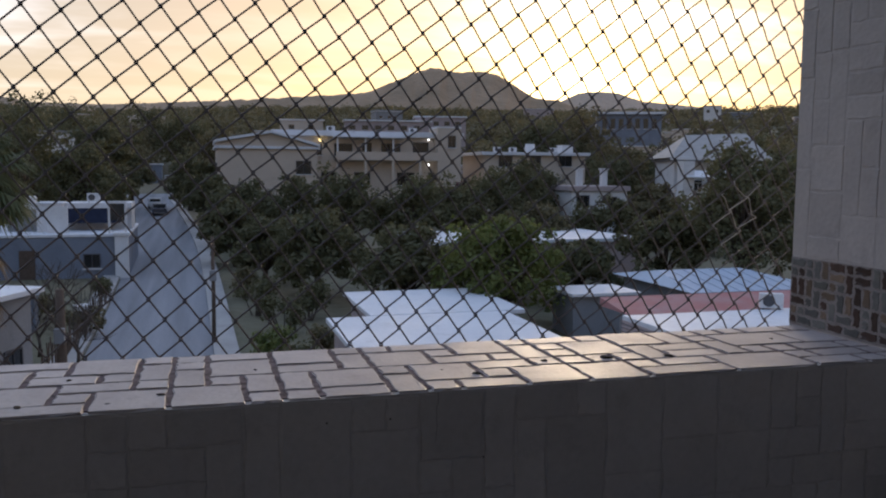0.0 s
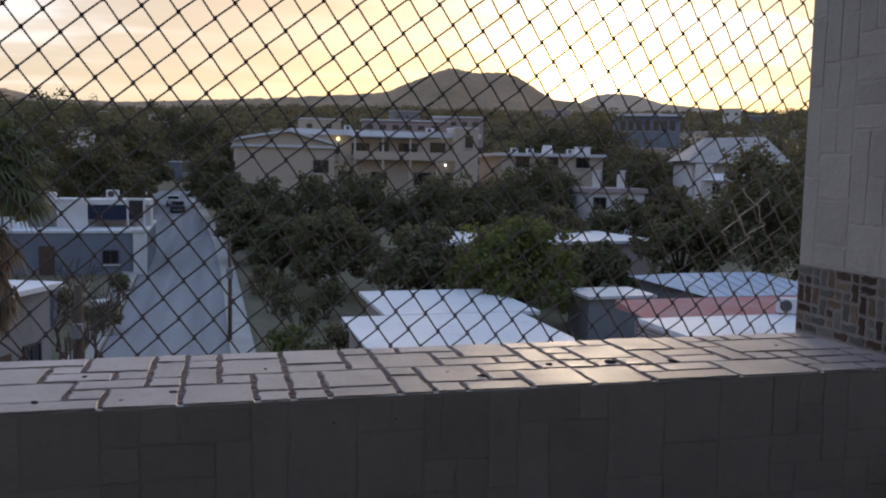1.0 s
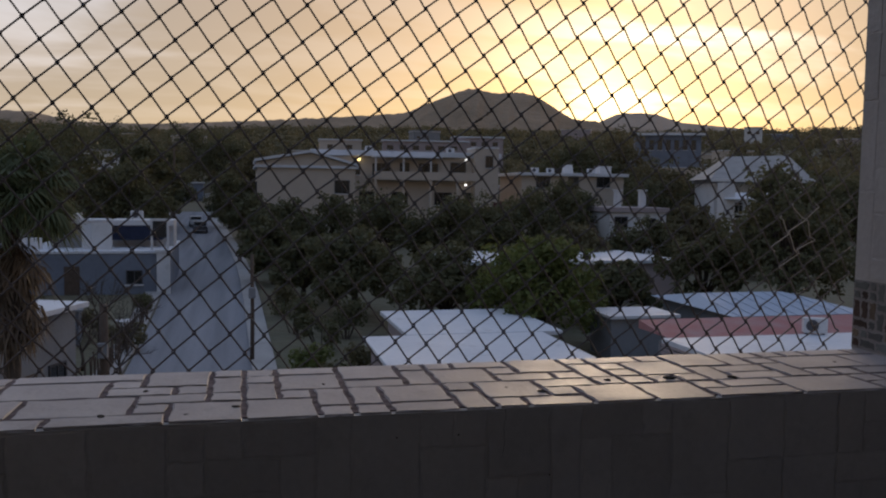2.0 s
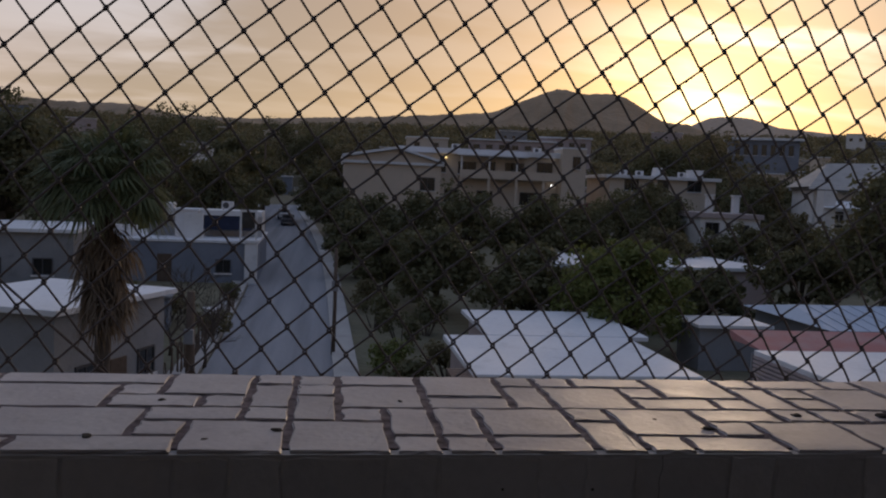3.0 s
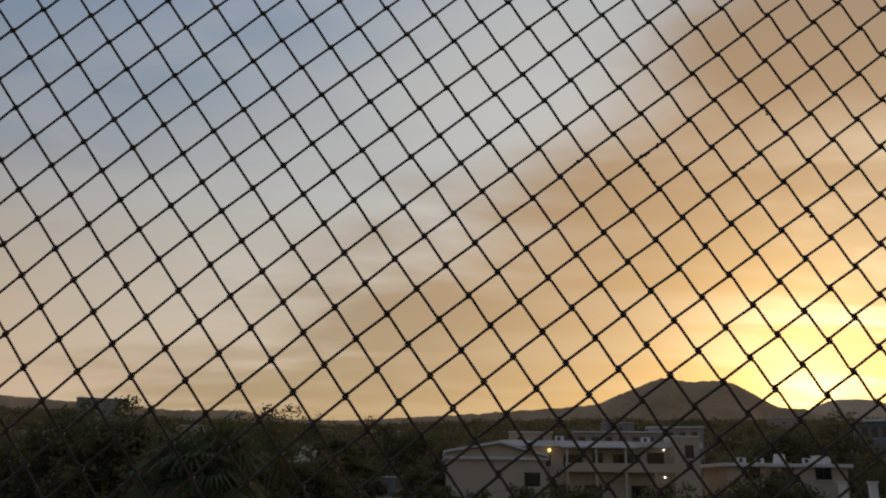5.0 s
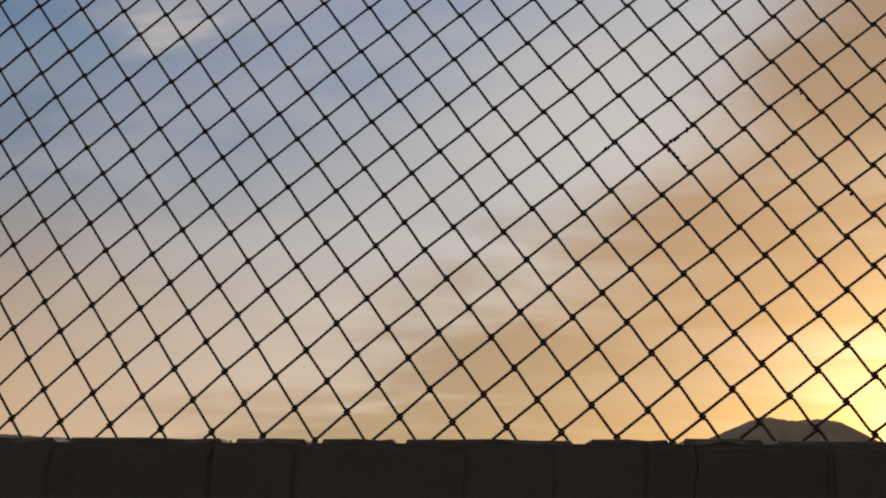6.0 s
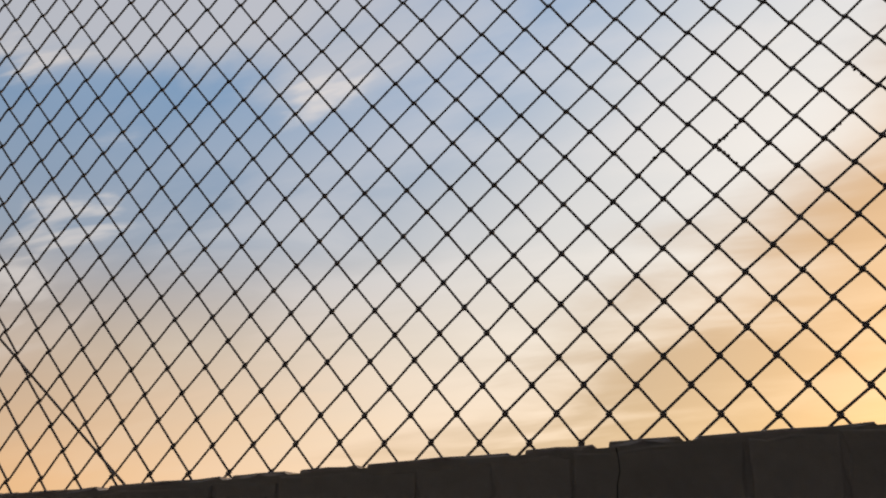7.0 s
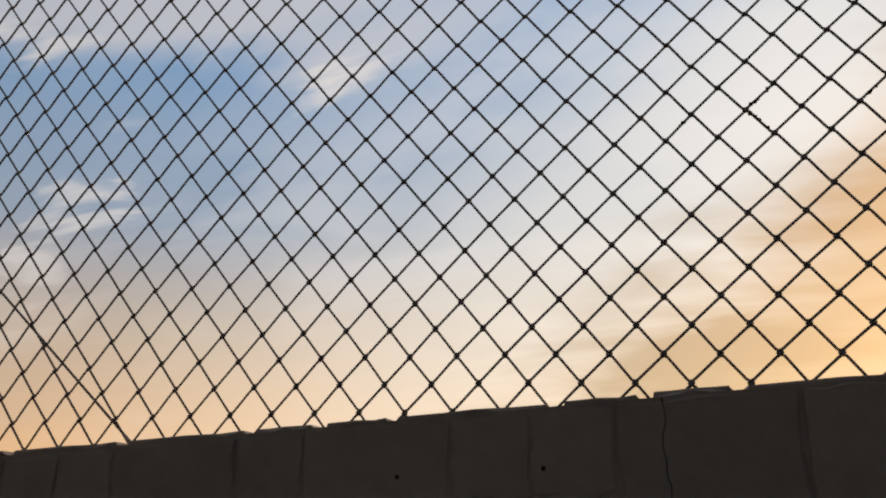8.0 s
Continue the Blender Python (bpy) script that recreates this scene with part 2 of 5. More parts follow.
M = {
    "stone": material("painted_stone", (0.61, 0.57, 0.58), 0.52, 9, 0.22, 0.16, 90, tint=(0.44, 0.39, 0.40), spread=0.12, stain=0.3, spec=0.35),
    "joint": material("mortar", (0.27, 0.225, 0.24), 0.95, 55, 0.5, 0.5, 220, tint=(0.10, 0.08, 0.085), stain=0.5, spec=0.15),
    "wall_stone": material("painted_wall_stone", (0.56, 0.53, 0.515), 0.65, 7, 0.2, 0.2, 80, tint=(0.44, 0.42, 0.42), spread=0.08, stain=0.2),
    "wall_joint": material("wall_mortar", (0.40, 0.37, 0.36), 0.85, 20, 0.3, 0.6, 160),
    "grout": material("grey_grout", (0.38, 0.35, 0.34), 0.9, 40, 0.3, 0.6, 260),
    "mosaic_brown": material("brown_mosaic", (0.085, 0.05, 0.04), 0.35, 30, 0.4, 0.2, 200, spread=0.35),
    "mosaic_grey": material("grey_mosaic", (0.19, 0.20, 0.19), 0.4, 30, 0.4, 0.2, 200, tint=(0.12, 0.12, 0.13), spread=0.3),
    "mosaic_tan": material("tan_mosaic", (0.24, 0.18, 0.13), 0.4, 30, 0.4, 0.2, 200, spread=0.3),
    # unseen plaster and floor, pale and cool so their bounce lights the parapet
    "plaster": material("cool_bounce_plaster", (0.53, 0.57, 0.63), 0.9, 2, 0.2, 0.3, 60),
    "floor": material("cool_bounce_floor", (0.32, 0.35, 0.40), 0.7, 3, 0.3, 0.3, 50),
    "wire": material("coated_wire", (0.14, 0.125, 0.125), 0.55, 30, 0.4, 0.2, 300),
    # paler, more metallic wire than the coated mesh
    "pale_wire": material("pale_metal_wire", (0.42, 0.40, 0.37), 0.4, 40, 0.3, 0.2, 300, metal=0.6),
    "lint": material("dried_lint", (0.06, 0.05, 0.04), 0.95, 60, 0.4, 0.5, 300),
    "earth": material("town_earth", (0.16, 0.14, 0.09), 0.95, 0.05, 0.4, 0.3, 1.2, tint=(0.08, 0.09, 0.055)),
    "road": material("street_concrete", (0.21, 0.22, 0.25), 0.75, 0.25, 0.35, 0.2, 6, tint=(0.12, 0.125, 0.14)),
    "kerb": material("kerb_concrete", (0.36, 0.35, 0.34), 0.85, 1, 0.2, 0.2, 12),
    "white": material("white_render", (0.66, 0.66, 0.67), 0.8, 0.7, 0.2, 0.15, 9, tint=(0.5, 0.5, 0.5), stain=0.3),
    "roof_white": material("white_roof_coating", (0.66, 0.68, 0.72), 0.6, 0.35, 0.2, 0.15, 5, tint=(0.52, 0.54, 0.58), stain=0.35),
    "beige": material("beige_render", (0.52, 0.45, 0.375), 0.85, 0.5, 0.18, 0.15, 8, tint=(0.43, 0.37, 0.30), stain=0.2),
    "pink": material("pinkish_render", (0.40, 0.34, 0.34), 0.85, 0.6, 0.2, 0.15, 8),
    "red": material("red_roof_paint", (0.34, 0.13, 0.13), 0.75, 0.8, 0.35, 0.15, 8, tint=(0.36, 0.25, 0.25)),
    "grey": material("grey_render", (0.26, 0.265, 0.28), 0.85, 0.5, 0.25, 0.15, 8, stain=0.3),
    "blue_grey": material("blue_grey_wall", (0.20, 0.225, 0.28), 0.85, 0.5, 0.25, 0.15, 8, stain=0.3),
    "blue_roof": material("pale_blue_sheet_roof", (0.46, 0.53, 0.64), 0.45, 0.5, 0.15, 0.1, 6),
    "navy": material("navy_canvas", (0.018, 0.025, 0.06), 0.8, 2, 0.3, 0.2, 12),
    "tile_roof": material("brown_sheet_roof", (0.17, 0.12, 0.10), 0.8, 1, 0.3, 0.3, 12),
    "glass": material("dark_window_glass", (0.02, 0.022, 0.025), 0.15, 1, 0.2, 0.0, 10, spec=0.8),
    "metal": material("dark_steel", (0.10, 0.10, 0.11), 0.5, 8, 0.3, 0.2, 60, metal=0.5),
    "wood": material("weathered_wood", (0.11, 0.08, 0.06), 0.9, 6, 0.3, 0.4, 60),
    "bark": material("tree_bark", (0.09, 0.07, 0.055), 0.95, 4, 0.4, 0.6, 30),
    "dead": leaf_material("dead_fronds", (0.22, 0.17, 0.12), (0.13, 0.10, 0.075)),
    "palm": leaf_material("palm_fronds", (0.10, 0.125, 0.065), (0.14, 0.155, 0.08)),
    # dark and olive leaf colours raised and warmed to hold the town's haze
    "leaf": leaf_material("dark_leaves", (0.105, 0.108, 0.055), (0.145, 0.138, 0.075)),
    "leaf_light": leaf_material("light_green_leaves", (0.105, 0.13, 0.035), (0.16, 0.175, 0.06)),
    "leaf_olive": leaf_material("hazed_olive_leaves", (0.13, 0.12, 0.065), (0.18, 0.155, 0.085)),
    "leaf_red": leaf_material("bougainvillea_leaves", (0.14, 0.04, 0.055), (0.08, 0.045, 0.04)),
    # hill browns warmed and lifted to stand in for distance haze
    "hill": material("dry_hillside_hazed", (0.29, 0.205, 0.125), 0.95, 0.006, 0.45, 0.5, 0.05, tint=(0.19, 0.14, 0.085)),
    # haze over the far ridge is put into its paler base colour
    "far_hazed": material("hazed_far_rock", (0.40, 0.31, 0.23), 0.95, 0.006, 0.35, 0.4, 0.05, tint=(0.29, 0.23, 0.17)),
    "paint_dark": material("car_paint", (0.06, 0.06, 0.07), 0.3, 1, 0.1, 0, 20),
    "lamp_warm": lamp_material("warm_lamp", (1.0, 0.72, 0.25), 1.6),
    "lamp_white": lamp_material("white_lamp", (1.0, 0.93, 0.8), 3.0),
}


def streak_along_street():
    """Stretches the clouding of the street's concrete along the wheel lines."""
    nt = M["road"].node_tree
    mp = nt.nodes.new("ShaderNodeMapping")
    mp.inputs["Scale"].default_value = (4.5, 0.16, 1.0)
    mp.inputs["Rotation"].default_value = (0, 0, radians(2))
    geo = nt.nodes.new("ShaderNodeNewGeometry")
    nt.links.new(geo.outputs["Position"], mp.inputs[0])
    big = next(n for n in nt.nodes if n.type == "TEX_NOISE")
    nt.links.new(mp.outputs[0], big.inputs[0])


streak_along_street()


# ---- mesh helpers ----
def mesh_of(name, bm, mat, smooth=False):
    me = bpy.data.meshes.new(name)
    bm.normal_update()
    bm.to_mesh(me)
    bm.free()
    me.materials.append(M[mat] if isinstance(mat, str) else mat)
    if smooth:
        for p in me.polygons:
            p.use_smooth = True
    return me


def part(name, bm, mat, parent=None, label="", smooth=False):
    ob = new(name, mesh_of(name, bm, mat, smooth))
    if parent:
        ob.parent = parent
    if label:
        tagged(ob, label)
    return ob


def thing(name, m, label, category, group="", kind=""):
    ob = new(name)
    ob.empty_display_size = 0.1
    ob.matrix_basis = m
    return tagged(ob, label, category, group, kind)


def box(bm, x0, y0, z0, x1, y1, z1, bevel=0.0):
    vs = [bm.verts.new((x, y, z)) for x in (x0, x1) for y in (y0, y1) for z in (z0, z1)]
    fs = [bm.faces.new([vs[i] for i in f]) for f in ((0, 1, 3, 2), (4, 6, 7, 5), (0, 4, 5, 1), (2, 3, 7, 6), (0, 2, 6, 4), (1, 5, 7, 3))]
    if bevel:
        bmesh.ops.bevel(bm, geom=list({e for f in fs for e in f.edges}), offset=bevel, segments=1, affect="EDGES")
    return bm


def boxes(*rows, bevel=0.0):
    bm = bmesh.new()
    for r in rows:
        box(bm, *r, bevel=bevel)
    return bm


def tube(bm, pts, radii, sides=6, cap=True):
    """A tube along points; radii: one number, or one for each point."""
    pts = [Vector(p) for p in pts]
    rings = []
    ref = Vector((0.13, 0.97, 0.21))
    for i, p in enumerate(pts):
        r = radii[i] if isinstance(radii, (list, tuple)) else radii
        d = (pts[min(i + 1, len(pts) - 1)] - pts[max(i - 1, 0)]).normalized()
        a = d.cross(ref)
        a = a.normalized() if a.length > 1e-4 else d.orthogonal().normalized()
        b = d.cross(a)
        rings.append([bm.verts.new(p + r * (math.cos(k) * a + math.sin(k) * b)) for k in (2 * math.pi * j / sides for j in range(sides))])
    for q, w in zip(rings, rings[1:]):
        for j in range(sides):
            bm.faces.new((q[j], q[(j + 1) % sides], w[(j + 1) % sides], w[j]))
    if cap:
        bm.faces.new(rings[0][::-1]), bm.faces.new(rings[-1])
    return bm


# ---- the terrace: parapet, side wall, floor, ceiling ----
LEDGE_BACK, LEDGE_FRONT, WALL_X, WALL_BACK = -0.3326, -0.7271, 1.59, -0.33
MOD_X, MOD_Y, COL0 = 0.0638, (LEDGE_BACK - LEDGE_FRONT) / 6, -20
FLOOR_Z, CEIL_Z, LEFT_X = -1.05, 1.9, -1.28

# plan of the coping stones, rows from the outer to the inner edge; one letter, one stone
COPING = (
    "ADDcccwPPPzHHqMNNNNqqWwZZSS91VVPP8HHb22tLJ0MM9ll",
    "AIIIh5GGBcEE222555Eqq0pRRSSd88kPPhyGG22tUEEEeea9",
    "NNC99UGGBcEE222555ppA0JRRhhd88LLqhaGGVnnjEEEeeae",
    "llssEE6kqqQQOZvrBBBsslJ85ZAAlYY33flQOVDDjfUmmiMV",
    "llssEE444yyyRRRrBBBijjaa5ZAA6YYaqq22nkkPPPxuuWWW",
    "33QQGGtttkkcc77VV666jjaaltvv6mLLqq22777PPPWW2SSS",
)

piece_cache = {}


def stone_mesh(name, w, h, depth, mat, variant, rough=0.0026):
    """A dressed stone, w by h, proud of its bed by depth, with a worn rim that is not quite straight. Shared by alike stones."""
    key = (name, round(w, 3), round(h, 3), mat, variant)
    if key not in piece_cache:
        bm = bmesh.new()
        loops = []
        for inset, z in ((0.0, 0.0), (0.0005, depth * 0.6), (0.0010, depth * 0.92), (0.0020, depth)):
            ring = []
            r2 = random.Random(variant * 77 + 5)
            for sx, sy, ex, ey in ((-1, -1, 1, 0), (1, -1, 0, 1), (1, 1, -1, 0), (-1, 1, 0, -1)):
                for f in (0.0, 0.27, 0.52, 0.78):
                    jx, jy = r2.uniform(-rough, rough), r2.uniform(-rough, rough)
                    px = (w / 2 - inset) * (sx + 2 * f * ex)
                    py = (h / 2 - inset) * (sy + 2 * f * ey)
                    ring.append(bm.verts.new((px + jx, py + jy, z + (r2.uniform(-0.0005, 0.0005) if z else 0))))
            loops.append(ring)
        n = len(loops[0])
        for a, b in zip(loops, loops[1:]):
            for k in range(n):
                bm.faces.new((a[k], a[(k + 1) % n], b[(k + 1) % n], b[k]))
        bm.faces.new(loops[-1])
        piece_cache[key] = mesh_of(name, bm, mat)
    return piece_cache[key]


def read_plan(rows):
    """The stones of a lettered plan, as column, row, width, height."""
    seen, out = set(), []
    for r, line in enumerate(rows):
        for c, ch in enumerate(line):
            if (r, c) in seen:
                continue
            w = 1
            while c + w < len(line) and line[c + w] == ch and (r, c + w) not in seen:
                w += 1
            h = 1
            while r + h < len(rows) and rows[r + h][c:c + w] == ch * w:
                h += 1
            seen |= {(r + j, c + i) for j in range(h) for i in range(w)}
            out.append((c, r, w, h))
    return out


def pack(cols, rows, sizes, seed):
    """A random bond of stones on a grid, as column, row, width, height."""
    rnd, used, out = random.Random(seed), set(), []
    for c in range(cols):
        for r in range(rows):
            if (c, r) in used:
                continue
            for w, h in rnd.sample(sizes, len(sizes)) + [(1, 1)]:
                cells = {(c + i, r + j) for i in range(w) for j in range(h)}
                if not cells & used and c + w <= cols and r + h <= rows:
                    break
            used |= cells
            out.append((c, r, w, h))
    return out


def lay(parent, name, stones, at, mx, my, gap, depth, mat, seed=0, uneven=1.0):
    """Lays stones of a bond on the plane of the pose at (x along, y down the bond)."""
    rnd = random.Random(seed)
    for c, r, w, h in stones:
        kind = mat if isinstance(mat, str) else rnd.choice(mat)
        me = stone_mesh(name, w * mx - gap, h * my - gap, depth, kind, rnd.randrange(4))
        ob = new(name, me)
        ob.parent = parent
        tilt = pose((c + w / 2) * mx, -(r + h / 2) * my, uneven * rnd.uniform(-0.0003, 0.0008), uneven * rnd.uniform(-0.15, 0.15), uneven * rnd.uniform(-0.15, 0.15), rnd.uniform(-0.7, 0.7))
        ob.matrix_basis = at @ tilt


def build_terrace():
    f = part("floor", boxes((LEFT_X - 0.3, -5.2, FLOOR_Z - 0.15, 4.2, -0.35, FLOOR_Z)), "floor")
    tagged(f, "unseen blue-grey terrace floor that cools the bounced light", "floor", kind="structure")
    c = part("ceiling", boxes((LEFT_X - 0.3, -5.2, CEIL_Z, 4.2, -0.2, CEIL_Z + 0.2)), "plaster")
    tagged(c, "plain plastered terrace ceiling", "ceiling", kind="structure")
    # unseen walls close the terrace; a gap over the back one admits sky light
    for name, b in (("unseen_wall_back", (LEFT_X - 0.3, -5.4, FLOOR_Z, 4.2, -5.2, FLOOR_Z + 2.45)), ("unseen_wall_left", (LEFT_X - 0.5, -5.2, FLOOR_Z, LEFT_X - 0.3, LEDGE_BACK, CEIL_Z))):
        tagged(part(name, boxes(b), "plaster"), "plain unseen wall added to close in the terrace", "wall", kind="structure")
    p = part("parapet", boxes((LEFT_X - 0.3, LEDGE_FRONT + 0.02, FLOOR_Z, WALL_X + 0.008, LEDGE_BACK, -0.0010), (LEFT_X - 0.3, LEDGE_BACK - 0.05, -3.0, WALL_X + 0.4, LEDGE_BACK - 0.002, -0.3)), "joint")
    part("facing_bed", boxes((LEFT_X - 0.3, LEDGE_FRONT + 0.0015, FLOOR_Z, WALL_X + 0.008, LEDGE_FRONT + 0.0195, -0.0030)), "wall_stone", p)
    tagged(p, "parapet wall clad in pale painted stone with a flat coping", "wall", kind="structure")
    w = part("wall_right", boxes((WALL_X + 0.001, -5.2, FLOOR_Z, WALL_X + 0.45, WALL_BACK, CEIL_Z)), "wall_stone")
    tagged(w, "side wall of pale painted stone over a mosaic base", "wall", kind="structure")
    return p, w


parapet, wall_right = build_terrace()


# ---- the wire fence outside the parapet ----
def node(i, j):
    """A crossing of the wire mesh: a skewed lattice, stretched and sagging towards its ends. a runs along the fence, b down it."""
    a, b = (i + j) / 20, (i - j) / 20
    k, l = max(-2.0, min(1.5, a)), max(-0.8, min(0.8, b))
    x = 0.66376 + 0.84536 * a - 0.12072 * b + 5e-05 * k * k - 0.02832 * k * l + 0.00905 * l * l - 0.00326 * k ** 3 - 0.02208 * k * k * l + 0.01114 * k * l * l - 0.01764 * l ** 3
    z = 0.564 - 0.09696 * a - 0.8972 * b - 0.00109 * k * k + 0.00068 * k * l + 0.02293 * l * l + 0.00348 * k ** 3 - 0.01344 * k * k * l + 0.04967 * k * l * l - 0.03497 * l ** 3
    y = -0.00386 + 0.02844 * k - 0.006 * l + 0.00114 * k * k - 0.04005 * k * l - 0.00577 * l * l
    p = Vector((x, y, z))
    p += Vector((noise.noise(p * 9.1) * 0.002, 0.004 * noise.noise(p * 1.7 + Vector((5, 0, 0))), noise.noise(p * 8.7 + Vector((0, 9, 0))) * 0.002))
    return p


def zigzag(c, z0, z1):
    """One wire of the mesh, hooked round its two neighbours at every turn."""
    pts = []
    for m in range(-60, 60):
        for i, j, side in ((m, c - m, -1), (m + 1, c - m, 1)):
            p = node(i, j)
            if not (z0 < p.z < z1):
                continue
            q = Vector((side * 0.0026, 0, 0))
            pts += [p + Vector((-side * 0.0050, 0.0030, 0.0060)), p + q + Vector((0, 0.0026, 0.0022)), p + q * 1.3 + Vector((0, -0.0004, 0)), p + q + Vector((0, -0.0028, -0.0022)), p + Vector((-side * 0.0050, -0.0030, -0.0060))]
    return pts


def build_fence():
    f = thing("chain_link_fence", pose(0, 0, -0.6), "dark coated chain-link fence standing outside the parapet", "fence")
    base = f.matrix_basis.inverted()
    for c in range(-50, 30):
        pts = [base @ p for p in zigzag(c, -0.6, 1.75)]
        if len(pts) > 4:
            part("wire", tube(bmesh.new(), pts, [0.0023 if k % 5 in (0, 4) else 0.0027 for k in range(len(pts))], 6), "wire", f, smooth=True)
    for (i, j), (k, l), lumps in (((0, 0), (1, 0), 9), ((0, 0), (0, 1), 6), ((1, 4), (2, 4), 5), ((-1, -1), (-1, -2), 4), ((2, 2), (2, 3), 3), ((4, 3), (5, 3), 3)):
        bm, rnd = bmesh.new(), random.Random(i * 7 + j)
        p, q = node(i, j), node(k, l)
        for _ in range(lumps):
            c = p.lerp(q, rnd.uniform(0.12, 0.85)) + Vector((rnd.uniform(-1, 1), rnd.uniform(-1, 1), rnd.uniform(-1.6, 1))) * 0.0018
            bmesh.ops.create_icosphere(bm, subdivisions=1, radius=rnd.uniform(0.0022, 0.0042), matrix=Matrix.Translation(base @ c))
        part("caught_lint", bm, "lint", f, "dark lint caught on the wire")
    p = [base @ Vector(v) for v in ((-1.36, 0.014, 0.883), (-0.844, 0.016, 0.407), (-0.48, 0.016, 0.072), (0.0, 0.014, -0.37))]
    part("brace_wire", tube(bmesh.new(), p, 0.0028, 6), "wire", f, "straight slanting brace wire")
    return f


fence = build_fence()


def loose_mesh():
    """A torn strip of paler wire mesh that hangs over the fence by the side wall."""
    e = thing("loose_wire_mesh", pose(1.68, 0.02, 0.2), "torn strip of paler wire mesh hanging by the wall", "wire mesh")
    back = e.matrix_basis.inverted()
    for c, z0, z1 in ((23, 0.19, 0.36), (24, 0.17, 0.37), (25, 0.19, 0.37)):
        pts = [back @ (p + Vector((0.02 * noise.noise(p * 20), -0.012 - 0.05 * max(0, p.z - 0.25), 0.015 * noise.noise(p * 17)))) for p in zigzag(c, z0, z1)]
        part("wire", tube(bmesh.new(), pts, 0.0015, 5), "pale_wire", e, smooth=True)


loose_mesh()


# ---- the land ----
def rise(r):
    for (r0, z0), (r1, z1) in zip(PROFILE, PROFILE[1:]):
        if r <= r1:
            k = (r - r0) / (r1 - r0)
            k = k * k * (3 - 2 * k) * 0.5 + k * 0.5
            return z0 + (z1 - z0) * k
    return PROFILE[-1][1]


PROFILE = ((0, -8.0), (38, -7.9), (80, -6.6), (152, -4.0), (250, 5.0), (400, 20.0), (620, 36.0), (900, 53.0), (1250, 35.0), (4900, 20.0))


def land(x, y):
    r = math.hypot(x, y)
    az = math.degrees(math.atan2(x, y))
    z = rise(r)
    k = max(0.0, min(1.0, (r - 300) / 500)) * max(0.0, 1 - max(0, r - 1000) / 600)
    z += k * (9.0 * math.exp(-((az - 12) / 12) ** 2) + 8.0 * math.exp(-((az + 35) / 13) ** 2) + 8.0 * math.exp(-((az - 40) / 14) ** 2) + 5 * noise.noise(Vector((az * 0.09, r * 0.002, 3))) + 1.6 * noise.noise(Vector((az * 0.5, r * 0.01, 7))))
    return z


def build_land():
    bm = bmesh.new()
    radii = [4, 10, 18, 26, 34, 42, 52, 64, 80, 100, 125, 152, 190, 240, 300, 370, 450, 540, 640, 740, 820, 900, 980, 1100, 1400, 2000, 3000, 4900]
    azs = [-180 + 10 * k for k in range(12)] + [-60 + 1.2 * k for k in range(101)] + [60 + 10 * k for k in range(1, 12)]
    rings = [[bm.verts.new((r * math.sin(radians(a)), r * math.cos(radians(a)), land(r * math.sin(radians(a)), r * math.cos(radians(a))))) for a in azs] for r in radii]
    for p, q in zip(rings, rings[1:]):
        for k in range(len(azs)):
            k2 = (k + 1) % len(azs)
            bm.faces.new((p[k], p[k2], q[k2], q[k]))
    bm.faces.new(rings[0][::-1])
    g = part("ground", bm, "earth", smooth=True)
    tagged(g, "dry earth and scrub of the town rising to low hills", "ground", kind="structure")


build_land()


def build_ridge(name, az0, az1, dist, crest, depth, label, seed, mat="hill"):
    """A bare rocky hill: a crest line by angle, falling to both sides with gullies."""
    bm = bmesh.new()
    n, m = 220, 26
    grid = []
    for a in range(n + 1):
        az = az0 + (az1 - az0) * a / n
        row = []
        for k in range(m + 1):
            s = k / m * 2 - 1
            r = dist + s * depth
            top = crest(az) - 15
            z = 15 + top * max(0.0, 1 - abs(s)) ** 0.85
            gully = noise.fractal(Vector((az * 0.8, s * 1.3, seed)), 0.9, 2.1, 5)
            z += gully * 13 * min(1, abs(s) * 3) * (1 - abs(s)) * 2 + noise.fractal(Vector((az * 2.5, s * 4, seed + 4)), 0.8, 2.0, 4) * 2.2
            row.append(bm.verts.new((r * math.sin(radians(az)), r * math.cos(radians(az)), z)))
        grid.append(row)
    for p, q in zip(grid, grid[1:]):
        for k in range(m):
            bm.faces.new((p[k], q[k], q[k + 1], p[k + 1]))
    tagged(part(name, bm, mat, smooth=True), label, "mountain", kind="structure")


def bump(az, c, w):
    return math.exp(-((az - c) / w) ** 2)


def ramp(az, a, b):
    return max(0.0, min(1.0, (az - a) / (b - a)))


def mountain_crest(az):
    """A long shoulder, a steep rise to a blunt peak, a level top and a steep fall."""
    z = 178 + 26 * ramp(az, -6, 3) + 26 * ramp(az, 3, 10.8) + 77 * ramp(az, 10.8, 15.2) - 14 * ramp(az, 15.3, 17.0)
    return z + 3 * ramp(az, 17.2, 18.4) - 8 * ramp(az, 18.6, 19.7) - 70 * ramp(az, 19.7, 22.3) - 6 * ramp(az, 22.3, 23.8) - 70 * ramp(az, 23.8, 28) + 2.5 * noise.noise(Vector((az * 1.1, 0, 6)))


def far_crest(az):
    return 300 + 33 * ramp(az, 24.0, 25.2) + 5 * ramp(az, 25.2, 26) - 7 * ramp(az, 26.8, 27.8) - 34 * ramp(az, 27.8, 29.4) - 26 * ramp(az, 29.4, 33) - 60 * ramp(az, 33, 42)


